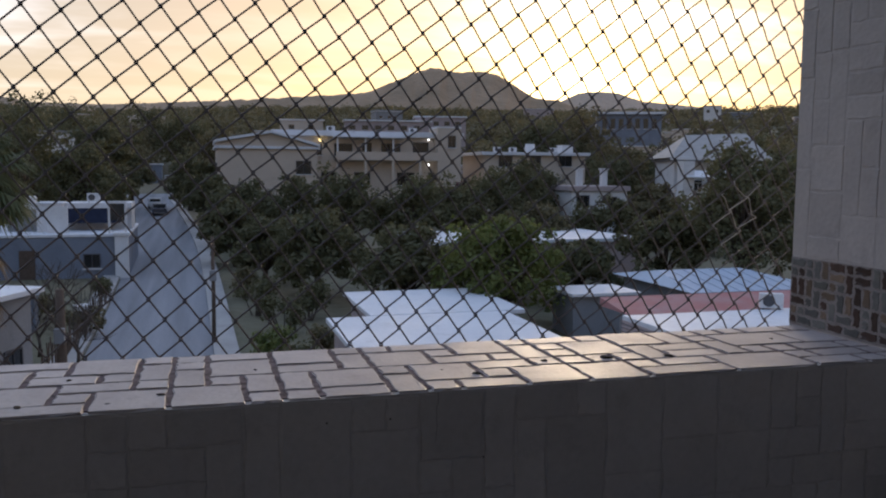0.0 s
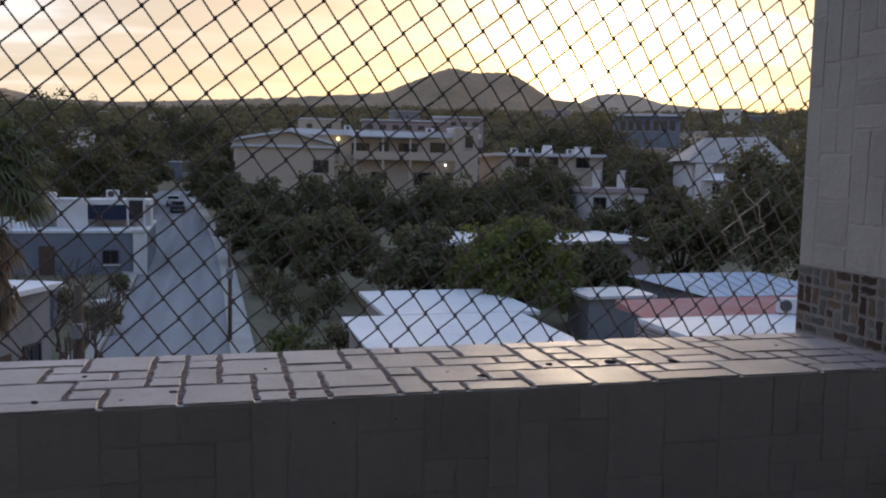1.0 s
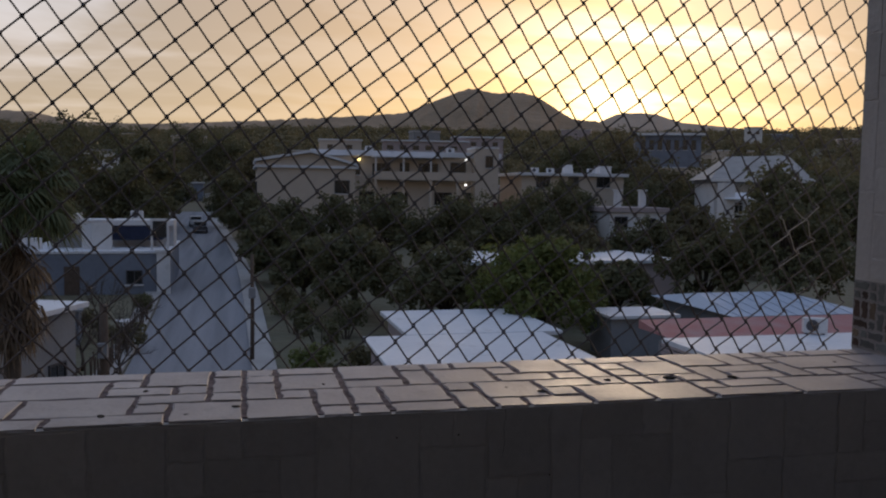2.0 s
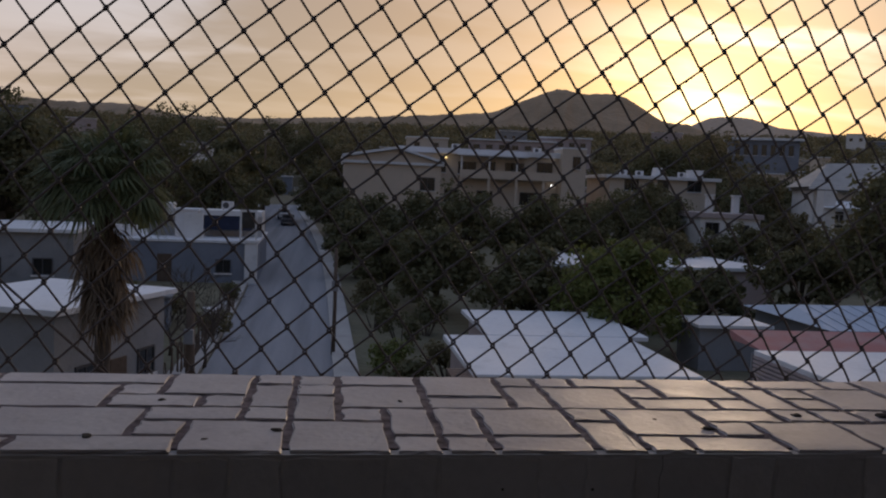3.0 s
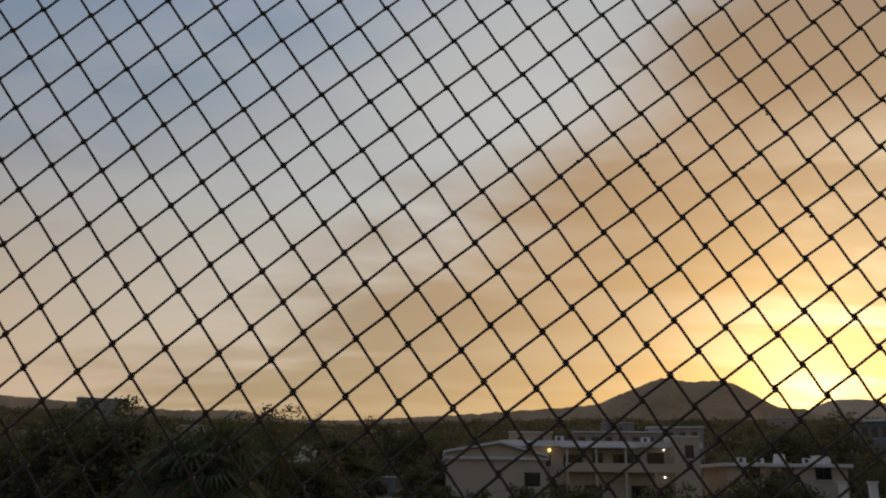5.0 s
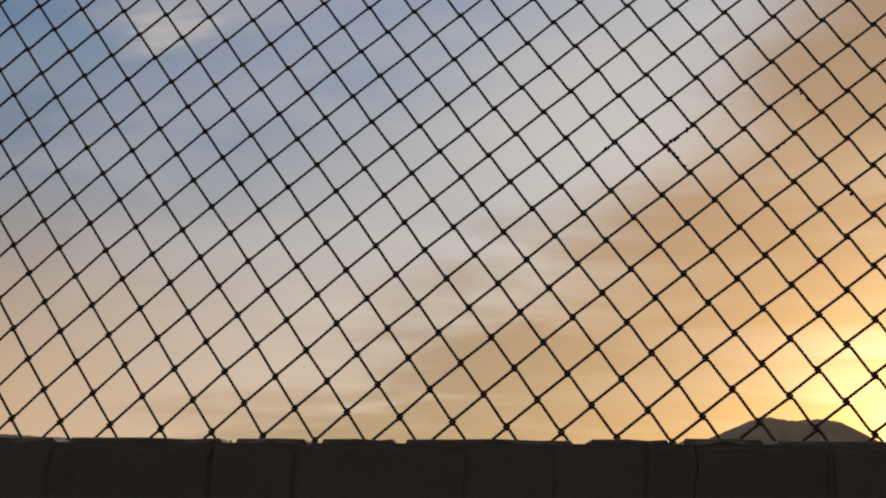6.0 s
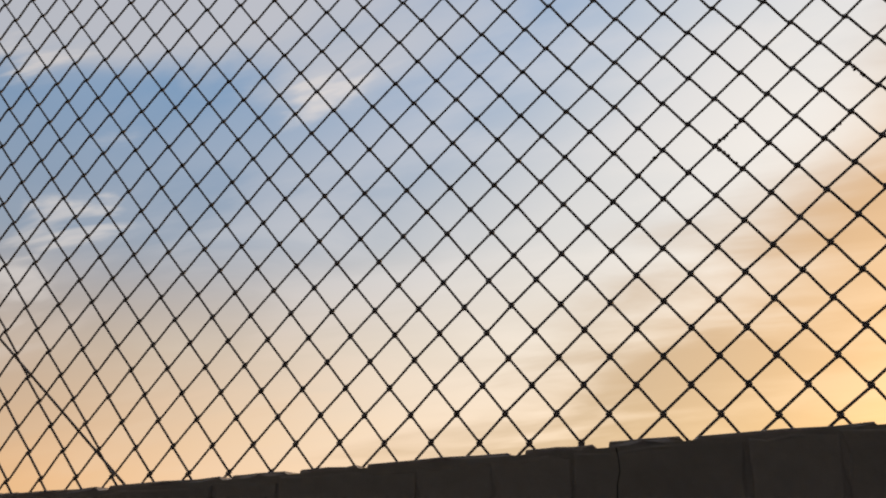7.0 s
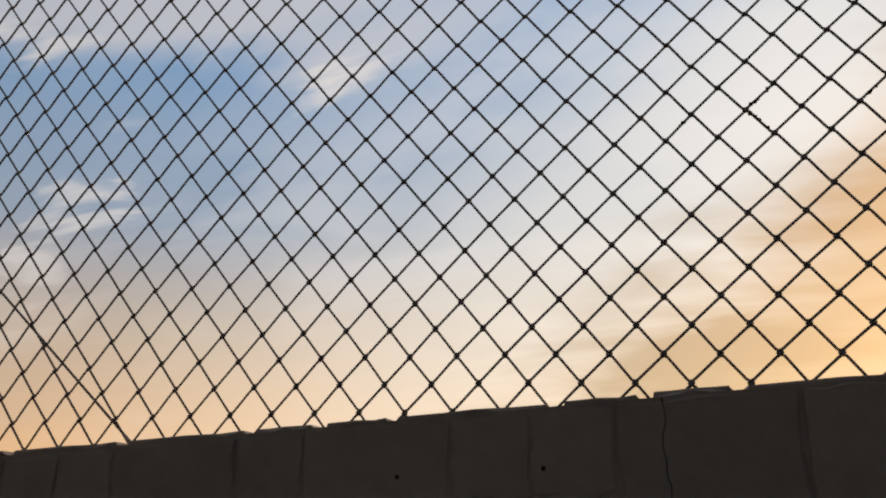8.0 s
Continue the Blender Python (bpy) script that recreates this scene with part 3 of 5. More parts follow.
def low_crest(az):
    return 121 + 14 * (1 - ramp(az, -12.6, -9.9)) + 14 * (1 - ramp(az, -30, -19)) - 3 * bump(az, -17, 2) - 40 * ramp(az, -6, 3) + 1.5 * noise.noise(Vector((az * 0.9, 0, 2)))


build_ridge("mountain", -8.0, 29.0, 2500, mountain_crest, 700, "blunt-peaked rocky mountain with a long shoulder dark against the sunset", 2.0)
build_ridge("far_hill", 21.0, 43.0, 3600, far_crest, 700, "hazy far hill ridge under the sunset", 9.0, "far_hazed")
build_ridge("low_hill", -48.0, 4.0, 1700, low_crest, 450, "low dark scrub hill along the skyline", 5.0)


# ---- the street ----
def ribbon(bm, left, right, lift):
    a = [bm.verts.new((x, y, land(x, y) + lift)) for x, y in left]
    b = [bm.verts.new((x, y, land(x, y) + lift)) for x, y in right]
    for k in range(len(a) - 1):
        bm.faces.new((a[k], b[k], b[k + 1], a[k + 1]))


def street_mid(y):
    return -2.2 - 0.052 * (y - 30) + 1.4 * math.sin(max(0, min(1, (y - 30) / 110)) * math.pi)


def build_street():
    ys = [8 + 4 * k for k in range(46)]
    bm = bmesh.new()
    ribbon(bm, [(street_mid(y) - 2.7, y) for y in ys], [(street_mid(y) + 2.9, y) for y in ys], 0.06)
    s = part("road", bm, "road")
    tagged(s, "pale concrete street climbing away between trees", "road", kind="structure")
    for side, name in ((-1, "pavement"), (1, "pavement")):
        bm = bmesh.new()
        for y0, y1 in zip(ys, ys[1:]):
            e0, e1 = street_mid(y0) + side * 2.8, street_mid(y1) + side * 2.8
            o0, o1 = e0 + side * 1.1, e1 + side * 1.1
            z0, z1 = land(e0, y0) + 0.2, land(e1, y1) + 0.2
            v = [bm.verts.new(p) for p in ((e0, y0, z0), (o0, y0, z0), (o1, y1, z1), (e1, y1, z1), (e0, y0, z0 - 0.5), (e1, y1, z1 - 0.5), (o0, y0, z0 - 0.5), (o1, y1, z1 - 0.5))]
            for f in ((0, 1, 2, 3), (4, 0, 3, 5), (1, 6, 7, 2)):
                bm.faces.new([v[k] for k in f])
        tagged(part(name, bm, "kerb"), "raised concrete pavement beside the street", "pavement", kind="structure")


build_street()


# ---- houses ----
def window(parent, m, w, h, bars=1):
    """A window on a wall face; m: pose whose x runs along the wall and whose z is up, y into the wall."""
    fr = 0.07
    bm = boxes((-w / 2, -0.05, -h / 2, -w / 2 + fr, 0.05, h / 2), (w / 2 - fr, -0.05, -h / 2, w / 2, 0.05, h / 2), (-w / 2 + fr, -0.05, -h / 2, w / 2 - fr, 0.05, -h / 2 + fr), (-w / 2 + fr, -0.05, h / 2 - fr, w / 2 - fr, 0.05, h / 2))
    for k in range(bars):
        x = -w / 2 + w * (k + 1) / (bars + 1)
        box(bm, x - 0.025, -0.04, -h / 2 + fr, x + 0.025, 0.02, h / 2 - fr)
    ob = part("window", bm, "metal", parent)
    ob.matrix_basis = m
    part("pane", boxes((-w / 2 + fr, -0.012, -h / 2 + fr, w / 2 - fr, 0.01, h / 2 - fr)), "glass", ob)
    part("sill", boxes((-w / 2 - 0.08, -0.12, -h / 2 - 0.1, w / 2 + 0.08, 0.0, -h / 2 - 0.002)), "white", ob)
    return ob


def house(x, y, w, d, h, turn, wall, roof, label, windows=(), doors=(), name="house", overhang=0.25, slab=0.22, parapet=0.0, sink=0.6, roof_z=None, group="", z=None):
    """A flat-roofed house; x, y: middle of its front. Windows and doors: (along, up, width, height) on the front, or with a fifth value: 'l' or 'r' side."""
    z = land(x, y) if z is None else z
    if roof_z is not None:
        h = roof_z - slab - z
    e = thing(name, pose(x, y, z, 0, 0, turn), label, "house", group)
    part("wall", boxes((-w / 2, 0, -sink, w / 2, d, h)), wall, e)
    r = part("roof", boxes((-w / 2 - overhang, -overhang, h + 0.002, w / 2 + overhang, d + overhang, h + slab), bevel=0.02), roof, e)
    if parapet:
        o, t, p = overhang, 0.15, h + slab
        part("parapet", boxes((-w / 2 - o, -o, p + 0.002, w / 2 + o, -o + t, p + parapet), (-w / 2 - o, d + o - t, p + 0.002, w / 2 + o, d + o, p + parapet), (-w / 2 - o, -o + t, p + 0.002, -w / 2 - o + t, d + o - t, p + parapet), (w / 2 + o - t, -o + t, p + 0.002, w / 2 + o, d + o - t, p + parapet)), wall, e)
    for spec in windows:
        a, u, ww, hh = spec[:4]
        side = spec[4] if len(spec) > 4 else "f"
        m = {"f": pose(a, -0.02, u), "l": pose(-w / 2 - 0.02, d / 2 - a, u, 0, 0, -90), "r": pose(w / 2 + 0.02, d / 2 + a, u, 0, 0, 90)}[side]
        window(e, m, ww, hh)
    for spec in doors:
        a, ww, hh = spec[:3]
        side = spec[3] if len(spec) > 3 else "f"
        m = {"f": pose(a, -0.02, 0), "l": pose(-w / 2 - 0.02, d / 2 - a, 0, 0, 0, -90), "r": pose(w / 2 + 0.02, d / 2 + a, 0, 0, 0, 90)}[side]
        dr = part("door", boxes((-ww / 2, -0.03, 0.02, ww / 2, 0.03, hh), bevel=0.01), "wood", e)
        dr.matrix_basis = m
        part("handle", boxes((ww / 2 - 0.18, -0.08, hh * 0.48, ww / 2 - 0.1, -0.034, hh * 0.52)), "metal", dr)
    return e


def ac_unit(m, label, w=0.9):
    e = thing("air_conditioner", m, label, "air conditioner", "air conditioners")
    part("casing", boxes((-w / 2, -0.17, 0.06, w / 2, 0.17, 0.66), bevel=0.02), "white", e)
    bm = bmesh.new()
    bmesh.ops.create_cone(bm, cap_ends=True, segments=20, radius1=0.24, radius2=0.22, depth=0.03, matrix=pose(-0.12, -0.185, 0.36, 90))
    part("fan_grille", bm, "metal", e, "round dark fan grille")
    part("foot", boxes((-w / 2 + 0.1, -0.15, 0, -w / 2 + 0.16, 0.15, 0.058)), "metal", e)
    part("foot", boxes((w / 2 - 0.16, -0.15, 0, w / 2 - 0.1, 0.15, 0.058)), "metal", e)


def wing_gable():
    """The low gable over the wing: a plastered pediment under two white roof slabs with a thick edge."""
    e = thing("wing_gable", pose(7.2, 92, 3.052), "low white gable roof over the beige apartment wing", "roof")
    left, apex, right = (-5.7, 0.35), (0.4, 1.45), (5.7, 0.0)
    bm = bmesh.new()
    f = [bm.verts.new((x, 0.0, z)) for x, z in ((-5.5, 0), (5.5, 0), (0.4, 1.4), (-5.5, 0.3))]
    b = [bm.verts.new((x, 12.0, z)) for x, z in ((-5.5, 0), (5.5, 0), (0.4, 1.4), (-5.5, 0.3))]
    bm.faces.new(f), bm.faces.new(b[::-1])
    for k in range(4):
        bm.faces.new((f[k], b[k], b[(k + 1) % 4], f[(k + 1) % 4]))
    part("pediment", bm, "beige", e)
    for (x0, z0), (x1, z1) in ((left, apex), (apex, right)):
        bm = bmesh.new()
        v = [bm.verts.new((x, y, z + up)) for x, z in ((x0, z0), (x1, z1)) for y in (-0.5, 12.4) for up in (0.0, 0.28)]
        for q in ((0, 1, 3, 2), (4, 6, 7, 5), (0, 4, 5, 1), (2, 3, 7, 6), (0, 2, 6, 4), (1, 5, 7, 3)):
            bm.faces.new([v[k] for k in q])
        part("roof_slab", bm, "roof_white", e)


def flats_balcony():
    """The long balcony of the upper flats, with a solid parapet on columns, and the units on the roof."""
    e = thing("flats_balcony", pose(22.0, 98.98, -1.2), "long beige balcony with a solid parapet across the flats", "balcony")
    part("slab", boxes((-6.4, -1.5, 2.9, 7.2, 0.0, 3.1)), "beige", e)
    part("parapet", boxes((-6.4, -1.5, 3.102, 7.2, -1.36, 3.9)), "beige", e)
    part("canopy", boxes((-6.6, -1.7, 5.6, 2.0, 0.0, 5.76)), "roof_white", e, "white canopy slab")
    for x in (-6.2, -2.8, 0.6, 4.0, 7.0):
        part("column", boxes((x - 0.15, -1.45, -2.0, x + 0.15, -1.15, 2.898), bevel=0.02), "beige", e)
    for x in (-6.2, -2.8, 0.6):
        part("post", boxes((x - 0.09, -1.46, 3.902, x + 0.09, -1.3, 5.598)), "white", e)
    for x, y, z in ((15.5, 101, 5.2), (26.0, 101.5, 5.2), (36.5, 99, 2.9), (39.0, 100, 2.9), (44.0, 98.5, 2.9)):
        ac_unit(pose(x, y, z), "pale air conditioner on the flat roof", 1.0)
    t = thing("roof_tank", pose(42.0, 101.5, 2.9), "squat white water tank on the flat roof", "tank")
    bm = bmesh.new()
    bmesh.ops.create_cone(bm, cap_ends=True, segments=18, radius1=0.8, radius2=0.6, depth=1.2, matrix=pose(0, 0, 0.6))
    part("shell", bm, "white", t)


def build_town():
    # apartment block
    house(7.2, 92, 10.8, 12, 0, 0, "beige", "roof_white", "beige two-storey apartment wing with a white flat roof", [(3.9, 7.0, 1.7, 1.5), (3.9, 3.9, 1.7, 1.5), (-4.2, 6.8, 1.0, 1.4, "l"), (0, 6.8, 1.0, 1.4, "l"), (3.6, 6.8, 1.0, 1.4, "l")], name="apartment_wing", overhang=0.3, slab=0.3, roof_z=3.05)
    wing_gable()
    house(20, 99, 22.5, 12, 0, 0, "beige", "roof_white", "long beige apartment building with an overhanging white roof", [(-7.2, 8.9, 2.6, 1.4), (-3.3, 8.9, 2.2, 1.5), (-0.4, 8.9, 1.2, 1.8), (2.6, 9.0, 2.4, 1.5), (6.4, 9.3, 2.0, 1.3), (-5, 5.4, 2.0, 1.6), (-1, 5.4, 2.0, 1.6), (4.5, 5.4, 2.2, 1.6), (8.5, 5.4, 2.2, 1.6)], name="apartment_building", overhang=0.6, slab=0.65, roof_z=5.2)
    house(29.7, 97.5, 3.0, 4, 0, 0, "beige", "white", "beige stair tower with an open top", [(0.3, 10.0, 1.0, 1.5)], name="stair_tower", overhang=0.05, slab=0.2, roof_z=5.9)
    house(41, 97, 13.5, 11, 0, -3, "beige", "roof_white", "beige flat-roofed house with a pale roof terrace", [(4.0, 7.7, 1.8, 1.6), (-4, 7.5, 1.8, 1.4), (0, 7.5, 1.4, 1.4)], overhang=0.5, slab=0.4, roof_z=2.9)
    house(47.2, 101, 1.6, 1.6, 0, 0, "white", "white", "small white roof-top water tank hut", [], name="tank_hut", overhang=0.1, slab=0.1, roof_z=4.0, z=2.9, sink=0)
    house(39.5, 76, 6.0, 7, 0, -6, "white", "pink", "small white house with a pinkish roof edge", [(-1.8, 3.9, 1.4, 1.3), (1.4, 3.9, 1.0, 1.0)], overhang=0.25, slab=0.5, roof_z=-1.0)
    house(52, 74, 9, 9, 0, -18, "white", "grey", "white two-storey house with balconies beside a dark tree", [(-2.5, 5.2, 1.8, 1.6), (1.0, 5.2, 1.8, 1.6), (-2.5, 2.0, 1.8, 1.6)], overhang=0.3, slab=0.35, roof_z=2.0)
    flats_balcony()
    house(50.5, 228, 24, 10, 0, -8, "pink", "roof_white", "long pale pinkish block on the slope below the mountain", [(-10 + 3.6 * k, 12.4 - land(48.5, 228), 1.8, 1.3) for k in range(6)], name="slope_block", overhang=0.4, slab=0.4, roof_z=14.6, sink=3)
    house(68, 236, 15, 10, 0, -12, "pink", "roof_white", "pale pinkish block stepping up the slope", [(-4.5 + 3.2 * k, 14.4 - land(68, 236), 1.6, 1.3) for k in range(4)], name="slope_block", overhang=0.4, slab=0.4, roof_z=16.6, sink=3)
    house(28, 240, 12, 9, 0, -4, "beige", "white", "small pale house among the trees of the slope", [(-3, 12.8 - land(28, 240), 1.6, 1.3), (2.5, 12.8 - land(28, 240), 1.6, 1.3)], name="slope_block", overhang=0.3, slab=0.4, roof_z=15.0, sink=3)
    house(97, 176, 15, 9, 0, -24, "blue_grey", "roof_white", "long grey-blue building with a white roof and tall windows", [(-5.6 + 1.9 * k, 11.9 - land(97, 176), 1.1, 2.4) for k in range(7)], name="slope_block", overhang=0.9, slab=0.5, roof_z=14.6, sink=3)
    house(-26, 168, 7, 7, 0, 8, "white", "grey", "small white house with a grey roof among dark trees", [(-1.8, 5.6 - land(-26, 168), 1.3, 1.1), (1.8, 5.6 - land(-26, 168), 1.3, 1.1)], name="slope_block", overhang=0.4, slab=0.3, roof_z=7.5, sink=3)
    # walled house by the street
    house(-9.9, 60, 10.0, 12, 0, 1, "blue_grey", "roof_white", "low blue-grey walled house with a white roof deck", [(2.6, 1.2, 1.1, 1.0)], doors=[(-1.5, 1.0, 2.0)], overhang=0.08, slab=0.2, roof_z=-4.1)
    # near left house behind the palm
    house(-10.35, 25.7, 5.0, 5.9, 0, -22, "grey", "roof_white", "grey single-storey house with a white flat roof beside the palm", [(-1.3, 1.5, 1.3, 1.0), (1.8, 1.6, 1.0, 1.0, "r"), (-1.5, 1.6, 1.0, 1.0, "r")], doors=[(0.2, 0.9, 2.0, "r")], overhang=0.35, slab=0.2, roof_z=-3.82)
    # near right roofs
    house(8.8, 24.6, 7.2, 6.6, 0, 0, "pink", "roof_white", "low house with a broad white coated roof", [(0, 1.4, 1.2, 1.0), (1, 1.4, 1.0, 1.0, "r")], overhang=0.3, slab=0.2, roof_z=-5.6)
    house(10.2, 31.9, 6.2, 6.2, 0, 0, "pink", "roof_white", "back wing with a white coated flat roof", [(1.6, 1.4, 1.0, 1.0, "r")], overhang=0.35, slab=0.2, roof_z=-5.58)
    house(20.6, 21.4, 9.4, 5.0, 0, 0, "grey", "roof_white", "low house with a whitewashed roof and red back strip", [(0, 1.4, 1.2, 1.0, "l")], overhang=0.2, slab=0.2, roof_z=-5.1)
    house(23, 52, 15.5, 9, 0, 3, "pink", "roof_white", "long low house with a pale flat roof behind the green tree", [(-5, 1.5, 1.6, 1.2), (1, 1.5, 1.2, 1.2)], overhang=0.3, slab=0.25, roof_z=-4.3)
    # roofs beyond the palm
    house(-19.3, 54, 6.6, 9, 0, 8, "grey", "roof_white", "grey house with a wide white roof beyond the palm", [(-1.5, 1.6, 1.2, 1.1), (1.5, 1.6, 1.2, 1.1)], overhang=0.3, slab=0.25, roof_z=-3.3)
    house(-26.5, 49, 6.5, 7, 0, 14, "blue_grey", "roof_white", "blue-grey house with a white flat roof", [(0, 1.6, 1.4, 1.1)], overhang=0.3, slab=0.25, roof_z=-3.7)
    house(-31.5, 60, 8, 8, 0, 20, "white", "tile_roof", "white house with a reddish brown roof", [(-2, 1.6, 1.4, 1.1), (1.5, 1.6, 1.4, 1.1)], overhang=0.4, slab=0.3, roof_z=-2.6)
    # blocks on the skyline
    house(-188, 477, 24, 12, 10, 24, "grey", "white", "long pale block standing on the skyline", [(-8, 8, 2.4, 1.6), (-3, 8, 2.4, 1.6), (3, 8, 2.4, 1.6), (8, 8, 2.4, 1.6)], name="skyline_block", sink=12, roof_z=45.0)
    house(236, 350, 8, 7, 10, -34, "white", "grey", "pale block with a grey roof on the skyline", [(-2, 7.5, 1.4, 1.4), (2, 7.5, 1.4, 1.4)], name="skyline_block", sink=6)


build_town()


# ---- trees ----
def leaves(bm, centre, size, count, leaf, rnd, squash=1.0):
    """Small leaf blades round a lobe of the crown, denser towards its outside."""
    for _ in range(count):
        d = Vector((rnd.gauss(0, 1), rnd.gauss(0, 1), rnd.gauss(0, 1)))
        d.normalize()
        p = Vector(centre) + Vector((d.x, d.y, d.z * squash)) * size * (rnd.random() ** 0.4) * rnd.uniform(0.75, 1.12)
        n = d + Vector((rnd.gauss(0, 0.55), rnd.gauss(0, 0.55), rnd.gauss(0.25, 0.55)))
        a = n.cross(Vector((rnd.gauss(0, 1), rnd.gauss(0, 1), rnd.gauss(0, 1)))).normalized() * leaf * rnd.uniform(0.6, 1.3)
        b = n.cross(a).normalized() * leaf * rnd.uniform(0.4, 0.65)
        bm.faces.new([bm.verts.new(q) for q in (p - a, p + b, p + a, p - b)])


def tree(x, y, height, width, mat, label, seed, name="tree", lobes=16, leaf=0.2, per=170, low=0.25, z=None, group=""):
    rnd = random.Random(seed)
    z = land(x, y) if z is None else z
    e = thing(name, pose(x, y, z - 0.1), label, "tree", group)
    bm, lv = bmesh.new(), bmesh.new()
    fork = height * rnd.uniform(0.22, 0.34)
    lean = Vector((rnd.uniform(-0.3, 0.3), rnd.uniform(-0.3, 0.3), 0))
    r0 = 0.03 * height + 0.05
    tube(bm, [(0, 0, 0), lean * 0.4 + Vector((0, 0, fork * 0.55)), lean + Vector((0, 0, fork))], [r0 * 1.3, r0, r0 * 0.8], 8)
    for k in range(lobes):
        a = k * 2.399 + rnd.uniform(-0.4, 0.4)
        f = math.sqrt((k + 0.5) / lobes)
        zc = height * (low + 0.12 + (0.76 - low) * (1 - f * f * rnd.uniform(0.5, 1.0)) * rnd.uniform(0.75, 1.08))
        c = Vector((math.cos(a) * f * width * 0.40, math.sin(a) * f * width * 0.40, zc)) + lean
        mid = (lean + Vector((0, 0, fork))).lerp(c, 0.5) + Vector((0, 0, 0.12 * height * rnd.random()))
        tube(bm, [lean + Vector((0, 0, fork * 0.9)), mid, c], [r0 * 0.5, r0 * 0.28, r0 * 0.08], 5)
        size = width * rnd.uniform(0.13, 0.24)
        leaves(lv, c, size, int(per * rnd.uniform(0.7, 1.3)), leaf, rnd, 0.75)
        for _ in range(3):
            d = Vector((rnd.gauss(0, 1), rnd.gauss(0, 1), rnd.gauss(0, 0.6))).normalized()
            leaves(lv, c + d * size * 0.95, size * 0.45, int(per * 0.22), leaf, rnd, 0.8)
    part("trunk", bm, "bark", e, smooth=True)
    part("crown", lv, mat, e)
    return e


def palm(x, y, height, label, seed):
    rnd = random.Random(seed)
    e = thing("palm_tree", pose(x, y, land(x, y) - 0.1), label, "palm")
    bm = bmesh.new()
    n = 16
    tube(bm, [(0.15 * math.sin(k / n * 2), 0.05 * k / n, height * k / n) for k in range(n + 1)], [0.24 - 0.06 * k / n + 0.015 * (k % 2) for k in range(n + 1)], 10)
    part("trunk", bm, "bark", e, smooth=True)
    top = Vector((0.15 * math.sin(2), 0.05, height))

    def frond(bm, az, el, length, droop, fan):
        d = Vector((math.cos(az), math.sin(az), 0))
        stalk = [top + d * length * 0.55 * s * math.cos(el) + Vector((0, 0, length * 0.55 * s * math.sin(el) - droop * s * s * 0.25)) for s in (0, 0.5, 1.0)]
        tube(bm, stalk, [0.025, 0.02, 0.015], 4)
        root, fwd = stalk[-1], (stalk[-1] - stalk[-2]).normalized()
        side = fwd.cross(Vector((0, 0, 1))).normalized()
        for k in range(fan):
            a = (k / (fan - 1) - 0.5) * 2.5
            out = (fwd * math.cos(a) + side * math.sin(a)).normalized()
            tip = root + out * length * 0.5 * rnd.uniform(0.85, 1.1) + Vector((0, 0, -droop * rnd.uniform(0.25, 0.6)))
            mid = root.lerp(tip, 0.55) + Vector((0, 0, 0.1 * length))
            w = out.cross(Vector((0, 0, 1))).normalized() * 0.042
            v = [bm.verts.new(p) for p in (root, mid - w, mid + w, tip)]
            bm.faces.new((v[0], v[1], v[3], v[2]))

    green, dead = bmesh.new(), bmesh.new()
    for k in range(115):
        frond(green, rnd.uniform(0, 6.28), rnd.uniform(-0.45, 1.35), rnd.uniform(1.7, 2.3), rnd.uniform(0.4, 1.2), 17)
    part("crown", green, "palm", e)
    for k in range(90):
        az = rnd.uniform(0, 6.28)
        drop = rnd.uniform(0.1, 2.4)
        top = Vector((0.15 * math.sin(2), 0.05, height - 0.2 - drop))
        frond(dead, az, rnd.uniform(-1.5, -0.9), rnd.uniform(1.2, 1.9), rnd.uniform(0.4, 1.0), 9)
    part("dead_skirt", dead, "dead", e, "hanging skirt of dry dead fronds")
    return e


def bush(x, y, w, h, mat, label, seed, group=""):
    rnd = random.Random(seed)
    e = thing("bush", pose(x, y, land(x, y) - 0.1), label, "bush", group)
    lv, st = bmesh.new(), bmesh.new()
    for k in range(7):
        c = Vector((rnd.uniform(-0.35, 0.35) * w, rnd.uniform(-0.35, 0.35) * w, h * rnd.uniform(0.35, 0.75)))
        tube(st, [(c.x * 0.2, c.y * 0.2, 0), c], [0.05, 0.015], 5)
        leaves(lv, c, w * 0.22, 110, 0.12, rnd)
    part("stem", st, "bark", e)
    part("foliage", lv, mat, e)


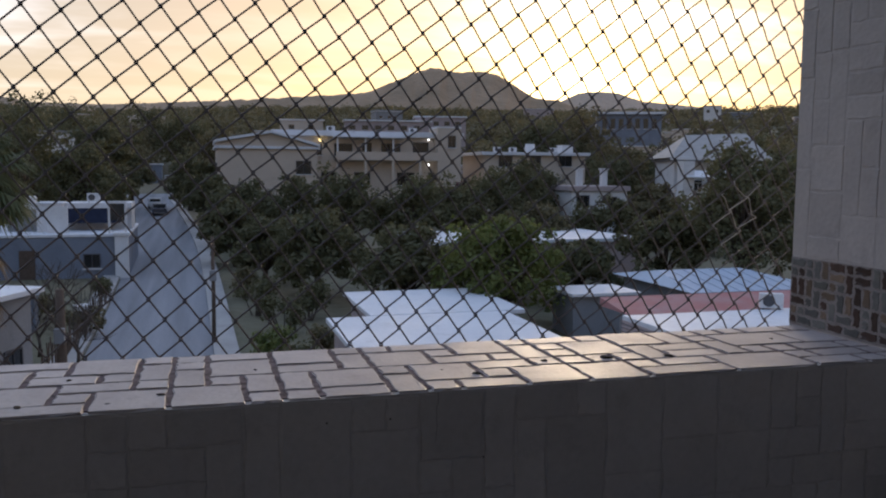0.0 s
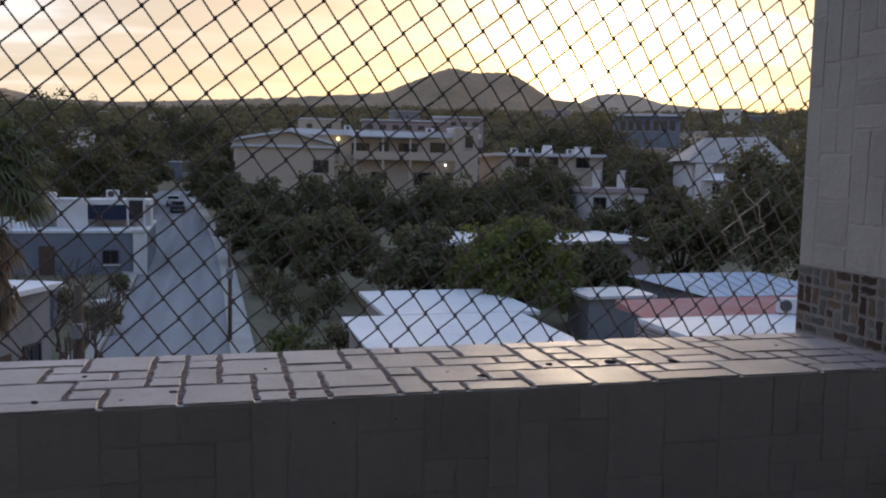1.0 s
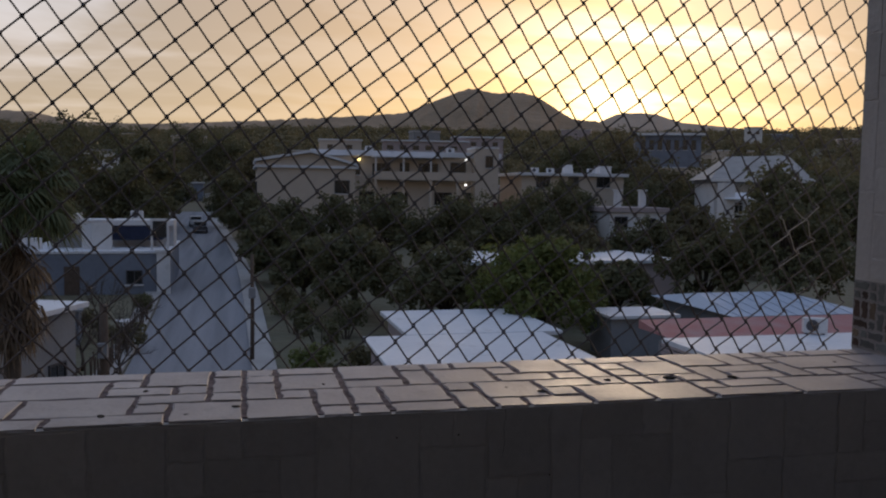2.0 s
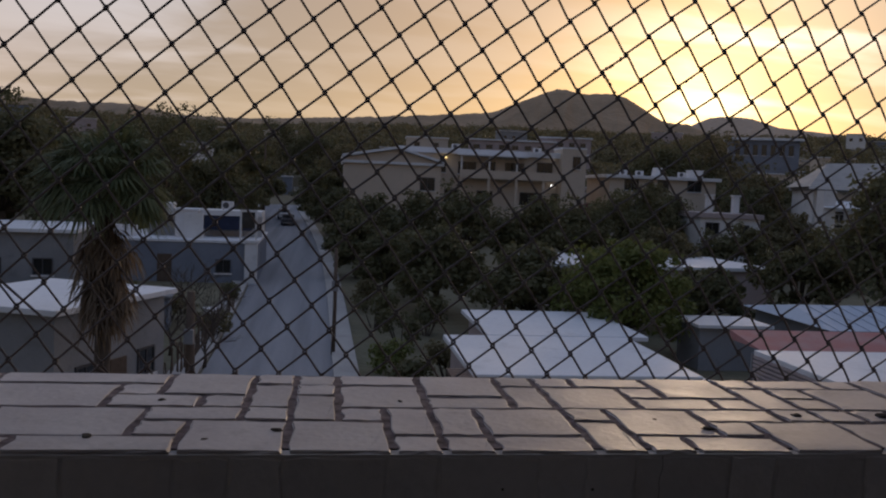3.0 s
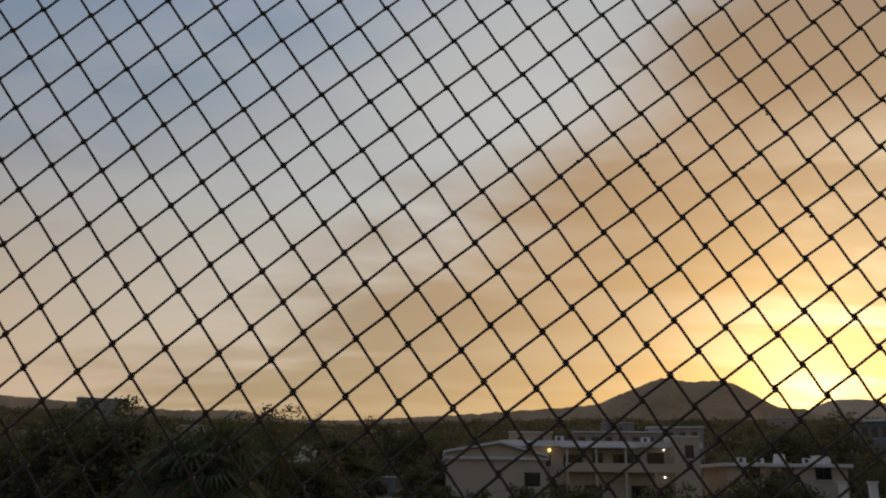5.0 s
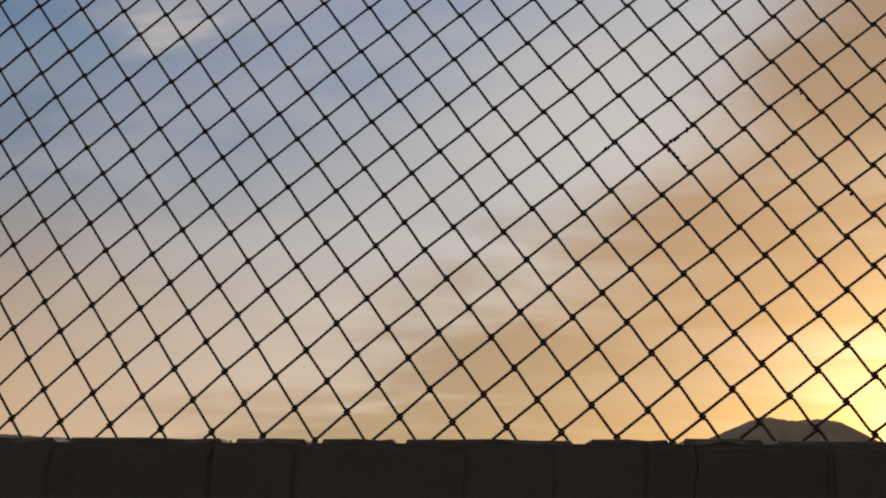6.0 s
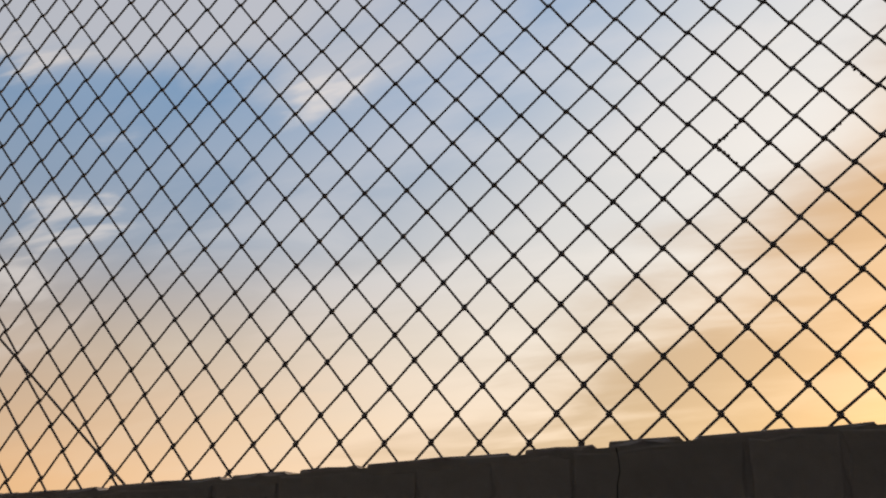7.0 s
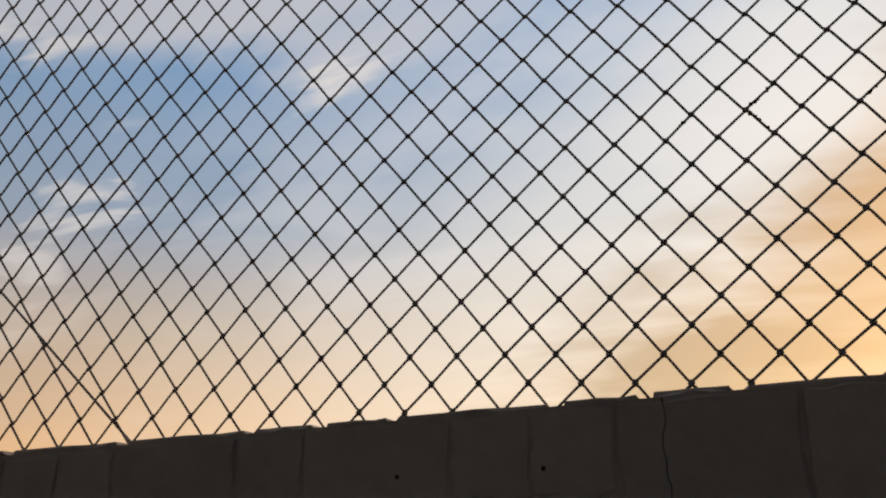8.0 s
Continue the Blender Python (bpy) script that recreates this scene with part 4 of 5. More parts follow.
palm(-6.1, 22.3, 8.2, "tall fan palm with a shaggy skirt of dead fronds", 3)
DARK, OLIVE = "broad dark-leaved tree standing among the houses", "hazy olive-green tree standing among the houses"
tree(15.4, 38.5, 6.3, 7.2, "leaf_light", "light green leafy tree behind the white roof", 11, leaf=0.17, lobes=22, per=190, low=0.12)
tree(32.0, 42, 10.3, 8.5, "leaf", "tall dark tree beside the white house", 12, lobes=22, low=0.1)
tree(35.5, 46, 8.5, 7.5, "leaf", DARK, 13, low=0.1)
tree(28.5, 45, 6.0, 5.5, "leaf", DARK, 14, low=0.1)
for k, (x, y, h, w, mat) in enumerate((
        (3.4, 76, 6.6, 7.5, "leaf"), (7.6, 71, 7.0, 8.0, "leaf"), (12.5, 68, 7.4, 8.5, "leaf"), (17.0, 66, 7.2, 8.0, "leaf"), (21.5, 70, 7.0, 8.0, "leaf"),
        (26.0, 74, 7.4, 8.0, "leaf"), (30.5, 78, 8.6, 8.5, "leaf"), (35.5, 83, 8.2, 8.0, "leaf"), (27.5, 62, 5.2, 7.0, "leaf_olive"), (33.5, 64, 5.0, 6.5, "leaf"),
        (41.0, 68, 6.0, 6.5, "leaf_olive"), (44.5, 84, 9.0, 8.0, "leaf"), (48.5, 88, 11.0, 9.0, "leaf_olive"), (43.0, 62, 5.0, 6.0, "leaf"),
        (18.0, 47, 4.6, 6.0, "leaf"), (11.5, 45, 5.2, 6.5, "leaf"), (7.0, 50, 5.6, 6.5, "leaf"), (4.2, 56, 5.0, 5.0, "leaf"), (2.6, 64, 5.6, 5.5, "leaf"),
        (22.0, 44, 4.2, 5.0, "leaf"), (1.2, 88, 7.0, 5.5, "leaf"), (0.4, 102, 7.6, 6.0, "leaf"), (-1.4, 118, 8.0, 7.0, "leaf"),
        (-9.5, 78, 10.0, 7.5, "leaf"), (-15.0, 78, 13.0, 9.5, "leaf"), (-18.0, 82, 11.4, 9.0, "leaf"), (-11.2, 92, 9.6, 7.0, "leaf"), (-14.5, 108, 9.5, 9.0, "leaf_olive"),
        (-9.3, 120, 8.5, 6.0, "leaf"), (-35.0, 70, 10.0, 8.0, "leaf"), (-31.0, 76, 9.0, 9.0, "leaf_olive"), (-36.5, 80, 8.5, 9.0, "leaf"),
        (-13.9, 35, 3.7, 4.2, "leaf"), (-17.5, 38, 4.4, 4.6, "leaf"), (-20.0, 42, 5.0, 5.5, "leaf_olive"), (57.5, 66, 9.5, 9.0, "leaf"), (64, 78, 10.5, 9.0, "leaf"), (38.5, 92, 8.0, 7.0, "leaf_olive"))):
    tree(x, y, h, w, mat, OLIVE if mat == "leaf_olive" else DARK, 40 + k, leaf=0.2, per=190, low=0.08, group="town trees")
for k, (az, r, top, w, mat) in enumerate((
        (-23.5, 84, 3.6, 10, "leaf"), (-20.0, 88, 3.2, 12, "leaf"), (-21.8, 92, 3.3, 13, "leaf"), (-17.2, 92, 2.9, 9, "leaf"), (-14.8, 98, 3.0, 10, "leaf"), (-12.6, 104, 2.9, 10, "leaf"), (-10.6, 190, 3.5, 17, "leaf"), (-8.0, 200, 3.7, 18, "leaf"),
        (-10.2, 96, 1.2, 9, "leaf"), (-8.2, 100, 1.0, 9, "leaf"), (-6.4, 112, 2.7, 9, "leaf"), (-5.6, 150, 2.6, 11, "leaf"), (-3.2, 205, 3.6, 16, "leaf"), (-0.9, 196, 3.5, 15, "leaf"), (1.2, 160, 2.6, 11, "leaf_olive"), (-4.8, 186, 3.0, 13, "leaf_olive"),
        (21.8, 128, 2.6, 12, "leaf"), (23.8, 132, 3.2, 13, "leaf"), (25.6, 138, 3.7, 13, "leaf_olive"), (28.2, 126, 1.5, 12, "leaf"), (30.6, 118, 1.2, 11, "leaf"), (33.4, 130, 2.6, 12, "leaf_olive"), (36.6, 122, 2.4, 12, "leaf"))):
    x, y = r * math.sin(radians(az)), r * math.cos(radians(az))
    tree(x, y, 1.13 * (0.3 + r * math.tan(radians(top)) - land(x, y)), w * 1.1, mat, "tall dark tree standing over the roofs at dusk", 150 + k, lobes=24, leaf=0.3, per=140, low=0.05, group="tall town trees")
tree(-26.3, 71, 13.0, 10.5, "leaf", "tall broad dark tree beyond the palm", 77, lobes=30, leaf=0.27, per=200, low=0.1)
tree(28.0, 86, 6.4, 4.6, "leaf_red", "dark red bougainvillea against the beige flats", 90, leaf=0.2, low=0.05)
for k, (x, y, w, h, mat) in enumerate(((-9.3, 17.5, 2.4, 1.6, "leaf_light"), (-11.5, 20, 2.6, 1.8, "leaf"), (-5.6, 42, 2.0, 1.6, "leaf_olive"), (-8.5, 46, 2.6, 1.8, "leaf_olive"), (-12, 50, 2.6, 2.0, "leaf"), (-6.2, 52, 1.8, 1.5, "leaf"), (3.2, 34, 2.2, 1.9, "leaf_light"), (4.0, 40, 2.4, 2.2, "leaf"), (2.4, 27, 2.2, 1.6, "leaf_light"), (3.6, 30, 2.4, 2.0, "leaf"), (2.9, 45, 2.8, 2.6, "leaf"), (5.6, 43, 2.8, 2.8, "leaf"), (2.6, 51, 2.6, 2.4, "leaf_olive"), (5.4, 33, 2.2, 2.0, "leaf_olive"), (-7.6, 33.5, 2.2, 1.5, "leaf_olive"))):
    bush(x, y, w, h, mat, "straggly bush in a dry yard", 120 + k, "yard bushes")


HOUSE_SPOTS = [(-29.5, 180), (-24, 250), (-62, 190), (-78, 230), (-50, 160), (118, 222), (128, 215), (96, 160), (60, 165), (20, 230), (-18, 320), (-90, 310), (-120, 280), (150, 230), (165, 260), (140, 300), (80, 360), (-14, 172), (82, 128), (-40, 125), (-52, 118), (-64, 112), (-70, 140), (-150, 420), (-60, 480), (180, 330), (220, 380), (250, 300), (200, 480), (-210, 520), (-320, 560), (300, 420)]


def far_woods():
    """The tree cover of the slopes, far past counting."""
    rnd = random.Random(8)
    bm = bmesh.new()
    done = 0
    seen = [(math.degrees(math.atan2(x, y)), math.hypot(x, y)) for x, y in HOUSE_SPOTS]
    while done < 9000:
        az, k = rnd.uniform(-58, 58), rnd.random()
        r = 118 + 800 * k ** 1.5
        x, y = r * math.sin(radians(az)), r * math.cos(radians(az))
        if abs(x - street_mid(y)) < 6 and r < 200:
            continue
        if any(h - 22 < r < h + 12 and abs(az - a) < 260 / h for a, h in seen):
            continue
        size = rnd.uniform(1.6, 3.6) * (1 + r / 1100)
        c = Vector((x, y, land(x, y) + size * rnd.uniform(0.3, 0.8)))
        leaves(bm, c, size, 52, 0.21 * size, rnd, 0.75)
        done += 1
    # the olive leaf colour carries the haze of the slopes
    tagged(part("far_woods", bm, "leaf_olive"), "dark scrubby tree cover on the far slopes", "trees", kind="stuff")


far_woods()


# ---- far houses on the slopes ----
def far_houses():
    rnd = random.Random(21)
    for k, (x, y) in enumerate(HOUSE_SPOTS):
        big = 1.0 + math.hypot(x, y) / 600
        w, d, fl = rnd.uniform(7, 12) * big, rnd.uniform(6, 9), rnd.choice((1, 1, 2, 2))
        h = 3.1 * fl * (1 + 0.2 * (big - 1)) + 0.6
        wall = rnd.choice(("beige", "beige", "pink", "pink", "grey", "blue_grey"))
        wins = [(-w / 2 + w * (i + 0.5) / 3, 0.6 + 1.4 + 3.1 * f, 1.3, 1.1) for f in range(fl) for i in range(3) if rnd.random() < 0.8]
        tone = {"white": "white", "beige": "beige", "pink": "pinkish", "grey": "grey", "blue_grey": "blue-grey"}[wall]
        house(x, y, w, d, h, -math.degrees(math.atan2(x, y)) * 0.6 + rnd.uniform(-14, 14), wall, rnd.choice(("roof_white", "roof_white", "white", "tile_roof")), "distant %s %s-storey house among trees on the slope" % (tone, "two" if fl == 2 else "single"), wins, name="far_house", sink=4.0, parapet=0.5 if rnd.random() < 0.4 else 0.0, group="houses on the slope")


far_houses()


# ---- things about the town ----
def utility_post(x, y, h, r, label, arms=0):
    e = thing("utility_post", pose(x, y, land(x, y) - 0.2), label, "pole", "street poles")
    part("pole", tube(bmesh.new(), [(0, 0, 0), (0.02, 0, h * 0.5), (0, 0.02, h)], [r * 1.15, r, r * 0.85], 10), "wood", e, smooth=True)
    part("meter_box", boxes((-0.16, -r - 0.2, h * 0.62, 0.16, -r * 0.8, h * 0.62 + 0.5), bevel=0.02), "grey", e, "grey meter box")
    for k in range(arms):
        part("crossarm", boxes((-0.9, -0.06, h - 0.5 - 0.7 * k, 0.9, 0.06, h - 0.38 - 0.7 * k)), "wood", e)


utility_post(-4.4, 27.2, 4.6, 0.16, "thick dark wooden post beside the yard")
utility_post(0.55, 38, 5.4, 0.09, "slim dark post at the street edge")
utility_post(-9.6, 128, 12, 0.15, "tall utility pole with crossarms beside the far street", 2)
utility_post(-30, 170, 13, 0.16, "tall utility pole with crossarms on the slope", 2)
utility_post(-128, 152, 13, 0.16, "tall utility pole with crossarms among far trees", 2)
ac_unit(pose(22.3, 26.4, -5.1, 0, 0, -25), "white air conditioner standing on the roof")
ac_unit(pose(-7.6, 64.6, -2.05), "white air conditioner on the canopy roof")


def deck_house():
    """The rooms on the roof deck of the walled house: box rooms, a navy canopy, a white frame."""
    z = -4.1
    e = thing("roof_room", pose(-7.3, 64.5, z), "white roof room behind a navy canopy", "roof room")
    part("wall", boxes((-2.2, 0.6, 0.0, 2.3, 3.5, 2.0)), "white", e)
    part("canopy", boxes((-2.1, -0.9, 0.55, 1.6, 0.58, 1.62), bevel=0.03), "navy", e, "navy canvas canopy")
    part("fascia", boxes((-2.3, -0.95, 1.64, 2.4, 0.58, 2.02)), "white", e)
    e = thing("roof_hut", pose(-11.0, 62.2, z), "white box hut on the roof deck", "roof room")
    part("wall", boxes((-0.1, 0, 0, 1.5, 2.2, 2.0)), "white", e)
    part("roof", boxes((-0.2, -0.1, 2.002, 1.6, 2.3, 2.12)), "roof_white", e)
    e = thing("roof_hut", pose(-13.2, 63.4, z), "grey box hut on the roof deck", "roof room")
    part("wall", boxes((0, 0, 0, 1.9, 2.2, 1.6)), "grey", e)
    part("roof", boxes((-0.1, -0.1, 1.602, 2.0, 2.3, 1.72)), "roof_white", e)
    part("tank", boxes((0.3, 0.5, 1.722, 1.7, 1.6, 2.5), bevel=0.08), "white", e, "white water tank")
    e = thing("gate_frame", pose(-5.6, 60.4, z), "white painted door frame standing on the roof deck", "door frame")
    part("post", boxes((-0.62, -0.1, 0, -0.48, 0.1, 2.1)), "white", e)
    part("post", boxes((0.48, -0.1, 0, 0.62, 0.1, 2.1)), "white", e)
    part("lintel", boxes((-0.62, -0.1, 2.102, 0.62, 0.1, 2.25)), "white", e)
    # dark glass sheet fills the frame where the opening would be
    part("panel", boxes((-0.478, -0.03, 0.9, 0.478, 0.03, 2.098)), "glass", e, "dark panel in place of the door opening")
    e = thing("wall_pier", pose(-5.3, 59.62, land(-5.3, 59.6)), "pale whitewashed pier at the end of the garden wall", "pier")
    part("shaft", boxes((-0.45, -0.18, -0.3, 0.45, 0.16, z - land(-5.3, 59.6) - 0.1), bevel=0.03), "white", e)
    part("cap", boxes((-0.55, -0.28, z - land(-5.3, 59.6) - 0.098, 0.55, 0.16, z - land(-5.3, 59.6) + 0.12), bevel=0.02), "white", e)
    e = thing("wall_panel", pose(-9.6, 61.2, z, 0, 0, -20), "white slanted sheet panel standing on the roof deck", "panel")
    part("sheet", boxes((-0.75, -0.05, 0, 0.75, 0.05, 1.9)), "white", e)
    part("brace", boxes((-0.7, 0.052, 0.9, 0.7, 0.12, 1.0)), "metal", e)
    e = thing("water_tank", pose(-14.4, 62.0, z), "row of white tubs on the roof deck", "tank")
    for k in range(3):
        bm = bmesh.new()
        bmesh.ops.create_cone(bm, cap_ends=True, segments=18, radius1=0.42, radius2=0.38, depth=0.8, matrix=pose(0.3 - 0.95 * k, 0, 0.4))
        part("tub", bm, "white", e)


deck_house()


def bare_tree(x, y, h, seed):
    """A leafless yard tree: a forked stem with thin crooked twigs."""
    rnd = random.Random(seed)
    e = thing("bare_tree", pose(x, y, land(x, y) - 0.1), "small leafless tree with thin crooked twigs in the yard", "tree", "bare yard trees")
    stem, twigs = bmesh.new(), bmesh.new()
    tube(stem, [(0, 0, 0), (0.05, 0.03, h * 0.2), (0.0, 0.08, h * 0.38)], [0.09, 0.07, 0.05], 7)

    def limb(base, way, length, r, depth):
        mid = base + way * length * 0.5 + Vector((rnd.gauss(0, 0.06), rnd.gauss(0, 0.06), 0)) * length
        tip = base + way * length
        tube(twigs, [base, mid, tip], [r, r * 0.75, r * 0.5], 4)
        if depth:
            for _ in range(3):
                turn = (way + Vector((rnd.gauss(0, 0.5), rnd.gauss(0, 0.5), rnd.gauss(0.15, 0.3)))).normalized()
                limb(mid.lerp(tip, rnd.random()), turn, length * rnd.uniform(0.5, 0.8), r * 0.55, depth - 1)

    for k in range(6):
        a = k * 1.05 + rnd.uniform(-0.3, 0.3)
        limb(Vector((0, 0.06, h * rnd.uniform(0.24, 0.37))), Vector((math.cos(a) * 0.6, math.sin(a) * 0.6, 0.8)).normalized(), h * 0.36, 0.035, 3)
    part("stem", stem, "bark", e, smooth=True)
    part("branchwork", twigs, "bark", e)


for k, (x, y, h) in enumerate(((-5.4, 40.5, 3.4), (-7.2, 44, 3.8), (-5.0, 35.0, 2.8), (-6.9, 37.5, 3.0))):
    bare_tree(x, y, h, 30 + k)


def yard_clutter():
    g = land(-9.6, 43)
    s = thing("yard_shed", pose(-9.6, 43, g, 0, 0, 6), "low grey block shed with a pale sheet roof in the yard", "shed")
    part("wall", boxes((-1.6, 0, -0.2, 1.6, 2.4, 1.8)), "blue_grey", s)
    part("roof", boxes((-1.8, -0.25, 1.802, 1.8, 2.6, 1.9)), "grey", s, "corroded sheet roof")
    part("door", boxes((-0.4, -0.04, 0.0, 0.45, 0.02, 1.6)), "wood", s)
    for x, y, mat, w in ((-6.2, 46.5, "white", 0.8), (-5.9, 31.5, "kerb", 0.7), (-11.6, 40.5, "blue_grey", 0.9)):
        b = thing("storage_crate", pose(x, y, land(x, y), 0, 0, 25 * x), "dusty box lying in the yard", "box", "yard boxes")
        part("body", boxes((-w / 2, -w / 2, 0, w / 2, w / 2, w * 0.8), bevel=0.03), mat, b)
        part("lid", boxes((-w / 2 - 0.03, -w / 2 - 0.03, w * 0.802, w / 2 + 0.03, w / 2 + 0.03, w * 0.88)), mat, b)


yard_clutter()


def picket_fence():
    e = thing("picket_fence", pose(-5.6, 40, land(-5.6, 40)), "leaning wooden picket fence round the yard", "fence")
    rnd = random.Random(4)
    for k in range(46):
        y = -9.5 + k * 0.42
        h = rnd.uniform(1.0, 1.6)
        part("picket", tube(bmesh.new(), [(0.02 * y, y, -0.2), (0.02 * y + rnd.uniform(-0.12, 0.12), y + rnd.uniform(-0.1, 0.1), h)], [0.045, 0.03], 5), "wood", e)
    part("rail", tube(bmesh.new(), [(-0.2, -9.5, 0.75), (0.0, 0, 0.8), (0.2, 9.4, 0.75)], 0.025, 5), "wood", e)


picket_fence()


def hip_roof():
    e = thing("hip_roofed_house", pose(26.8, 33.5, land(26, 34)), "house with a pale blue sheet hip roof", "house")
    g = land(26, 34)
    eave, ridge = -5.4 - g, -4.75 - g
    part("wall", boxes((-3.5, 0, -0.5, 3.5, 7, eave)), "grey", e)
    bm = bmesh.new()
    v = [bm.verts.new(p) for p in ((-4.0, -0.6, eave + 0.01), (3.9, -0.6, eave + 0.01), (3.9, 7.6, eave + 0.01), (-4.0, 7.6, eave + 0.01), (-3.4, 3.5, ridge), (1.6, 3.5, ridge))]
    for f in ((0, 1, 5, 4), (1, 2, 5), (2, 3, 4, 5), (3, 0, 4), (3, 2, 1, 0)):
        bm.faces.new([v[k] for k in f])
    part("roof", bm, "blue_roof", e, "pale blue sheet-metal roof")
    for k in range(10):
        x = -3.6 + 0.78 * k
        top = min(1.0, (x + 4.0) / 0.6, (3.9 - x) / 2.3)
        part("seam", boxes((-0.02, 0, 0, 0.02, 4.05 * top, 0.03)), "blue_roof", e).matrix_basis = pose(x, -0.58, eave + 0.03, math.degrees(math.atan2(ridge - eave, 4.1)))


hip_roof()


def roof_strip():
    e = thing("red_roof", pose(20.9, 26.5, -5.1), "faded red roof strip behind the white roof", "roof")
    bm = bmesh.new()
    v = [bm.verts.new(p) for p in ((-5.0, 0, 0.004), (5.2, 0, 0.004), (5.2, 2.4, 0.35), (-5.0, 2.4, 0.35), (-5.0, 2.4, 0.0), (5.2, 2.4, 0.0))]
    for f in ((0, 1, 2, 3), (3, 2, 5, 4), (0, 3, 4), (1, 5, 2)):
        bm.faces.new([v[k] for k in f])
    part("sheet", bm, "red", e)
    s = thing("shed", pose(19.6, 35.5, land(19.6, 35.5)), "small shed with a crumpled pale roof", "shed")
    part("wall", boxes((-1.8, 0, -0.3, 1.6, 2.5, 2.1)), "grey", s)
    part("roof", boxes((-2.0, -0.3, 2.102, 1.8, 2.8, 2.25)), "roof_white", s)
    l = thing("louvred_wall", pose(15.75, 24.2, land(15.75, 24.2)), "grey louvred screen at the side of the low house", "screen")
    part("frame", boxes((-0.1, -2.6, 0, 0.0, -2.5, 2.7), (-0.1, 2.4, 0, 0.0, 2.5, 2.7)), "grey", l)
    for k in range(16):
        part("slat", boxes((-0.07, -2.5, 0.2 + 0.155 * k, 0.0, 2.4, 0.3 + 0.155 * k)), "pink", l)
    t = thing("slatted_roof", pose(5.6, 24.0, -5.75), "dark slatted porch roof beside the white roof", "porch roof")
    for k in range(12):
        part("slat", boxes((-1.4, -1.2 + 0.24 * k, 0.0, 0.4, -1.06 + 0.24 * k, 0.06)), "tile_roof", t)
    part("beam", boxes((-1.35, -1.3, -0.15, -1.2, 1.8, -0.002)), "wood", t)


roof_strip()


def balcony_house():
    """The pale sheet gable and balconies of the white house by the dark tree."""
    g = thing("hip_roof", pose(51.5, 73, 2.002, 0, 0, -18), "broad pale sheet-metal hip roof over the white house", "roof")
    bm = bmesh.new()
    v = [bm.verts.new(p) for p in ((-5.2, -0.8, 0.0), (5.0, -0.8, 0.0), (5.0, 9.6, 0.0), (-5.2, 9.6, 0.0), (-2.4, 4.4, 2.5), (4.0, 4.4, 2.7))]
    for f in ((0, 1, 5, 4), (1, 2, 5), (2, 3, 4, 5), (3, 0, 4), (3, 2, 1, 0)):
        bm.faces.new([v[k] for k in f])
    part("sheet", bm, "kerb", g)
    part("fascia", boxes((-5.25, -0.9, -0.25, 5.05, -0.802, 0.05)), "white", g)
    q = thing("porch_roof", pose(49.8, 71.2, 0.1, 0, 0, -18), "sloping pale sheet roof over the balcony", "porch roof")
    sheet = part("sheet", boxes((-3.6, -2.2, 0, 3.0, 0.4, 0.08)), "roof_white", q)
    sheet.matrix_basis = pose(0, 0, 0.4, 14, 0, 0)
    for x in (-3.4, -0.3, 2.8):
        part("post", boxes((x - 0.07, -2.0, -1.5, x + 0.07, -1.86, -0.06)), "white", q)
    b = thing("balcony", pose(50.5, 72, -1.6, 0, 0, -18), "white balcony with a thin rail", "balcony")
    part("slab", boxes((-3.4, -1.3, 0, 3.4, 0.6, 0.2)), "white", b)
    part("rail", boxes((-3.4, -1.3, 1.0, 3.4, -1.24, 1.06)), "white", b)
    for k in range(12):
        part("baluster", boxes((-3.36 + 0.6 * k, -1.29, 0.202, -3.32 + 0.6 * k, -1.25, 0.998)), "white", b)
    t = thing("wall_tower", pose(46.4, 70.5, land(46.4, 70.5)), "slim white wall tower beside the house", "tower")
    part("wall", boxes((-0.6, 0, -0.4, 0.6, 1.2, 1.6 - land(46.4, 70.5))), "white", t)
    for x in (38.0, 40.8):
        c = thing("chimney", pose(x, 77.5, -1.0), "white chimney stub on the small house", "chimney", "chimneys")
        part("stack", boxes((-0.3, 0, 0, 0.3, 0.6, 1.7)), "white", c)
        part("cap", boxes((-0.4, -0.1, 1.702, 0.4, 0.7, 1.85)), "white", c)
    w = thing("blue_tank", pose(60, 128, land(60, 128) + 5.0), "blue plastic water tank on a stand", "tank")
    bm = bmesh.new()
    bmesh.ops.create_cone(bm, cap_ends=True, segments=20, radius1=1.9, radius2=1.6, depth=3.2, matrix=pose(0, 0, 1.6))
    part("tank", bm, material("blue_plastic", (0.06, 0.11, 0.26), 0.6, 1, 0.2, 0.1, 10), w)
    part("stand", boxes((-1.6, -1.6, -6, 1.6, 1.6, -0.002)), "grey", w)


balcony_house()


def wall_lamp(x, y, z, r, mat, label):
    e = thing("wall_lamp", pose(x, y, z), label, "lamp", "lit lamps")
    part("bracket", boxes((-0.04, -0.02, -0.1, 0.04, 0.3, 0.1)), "metal", e)
    bm = bmesh.new()
    bmesh.ops.create_icosphere(bm, subdivisions=2, radius=r, matrix=pose(0, -r - 0.02, 0))
    part("globe", bm, mat, e, "glowing lamp globe")


wall_lamp(13.9, 98.7, 4.1, 0.22, "lamp_warm", "warm lit lamp on the flats")
wall_lamp(27.3, 98.7, 1.2, 0.12, "lamp_white", "small white lit lamp on the flats")
wall_lamp(27.3, 98.7, 4.3, 0.10, "lamp_white", "small white lit lamp on the flats")


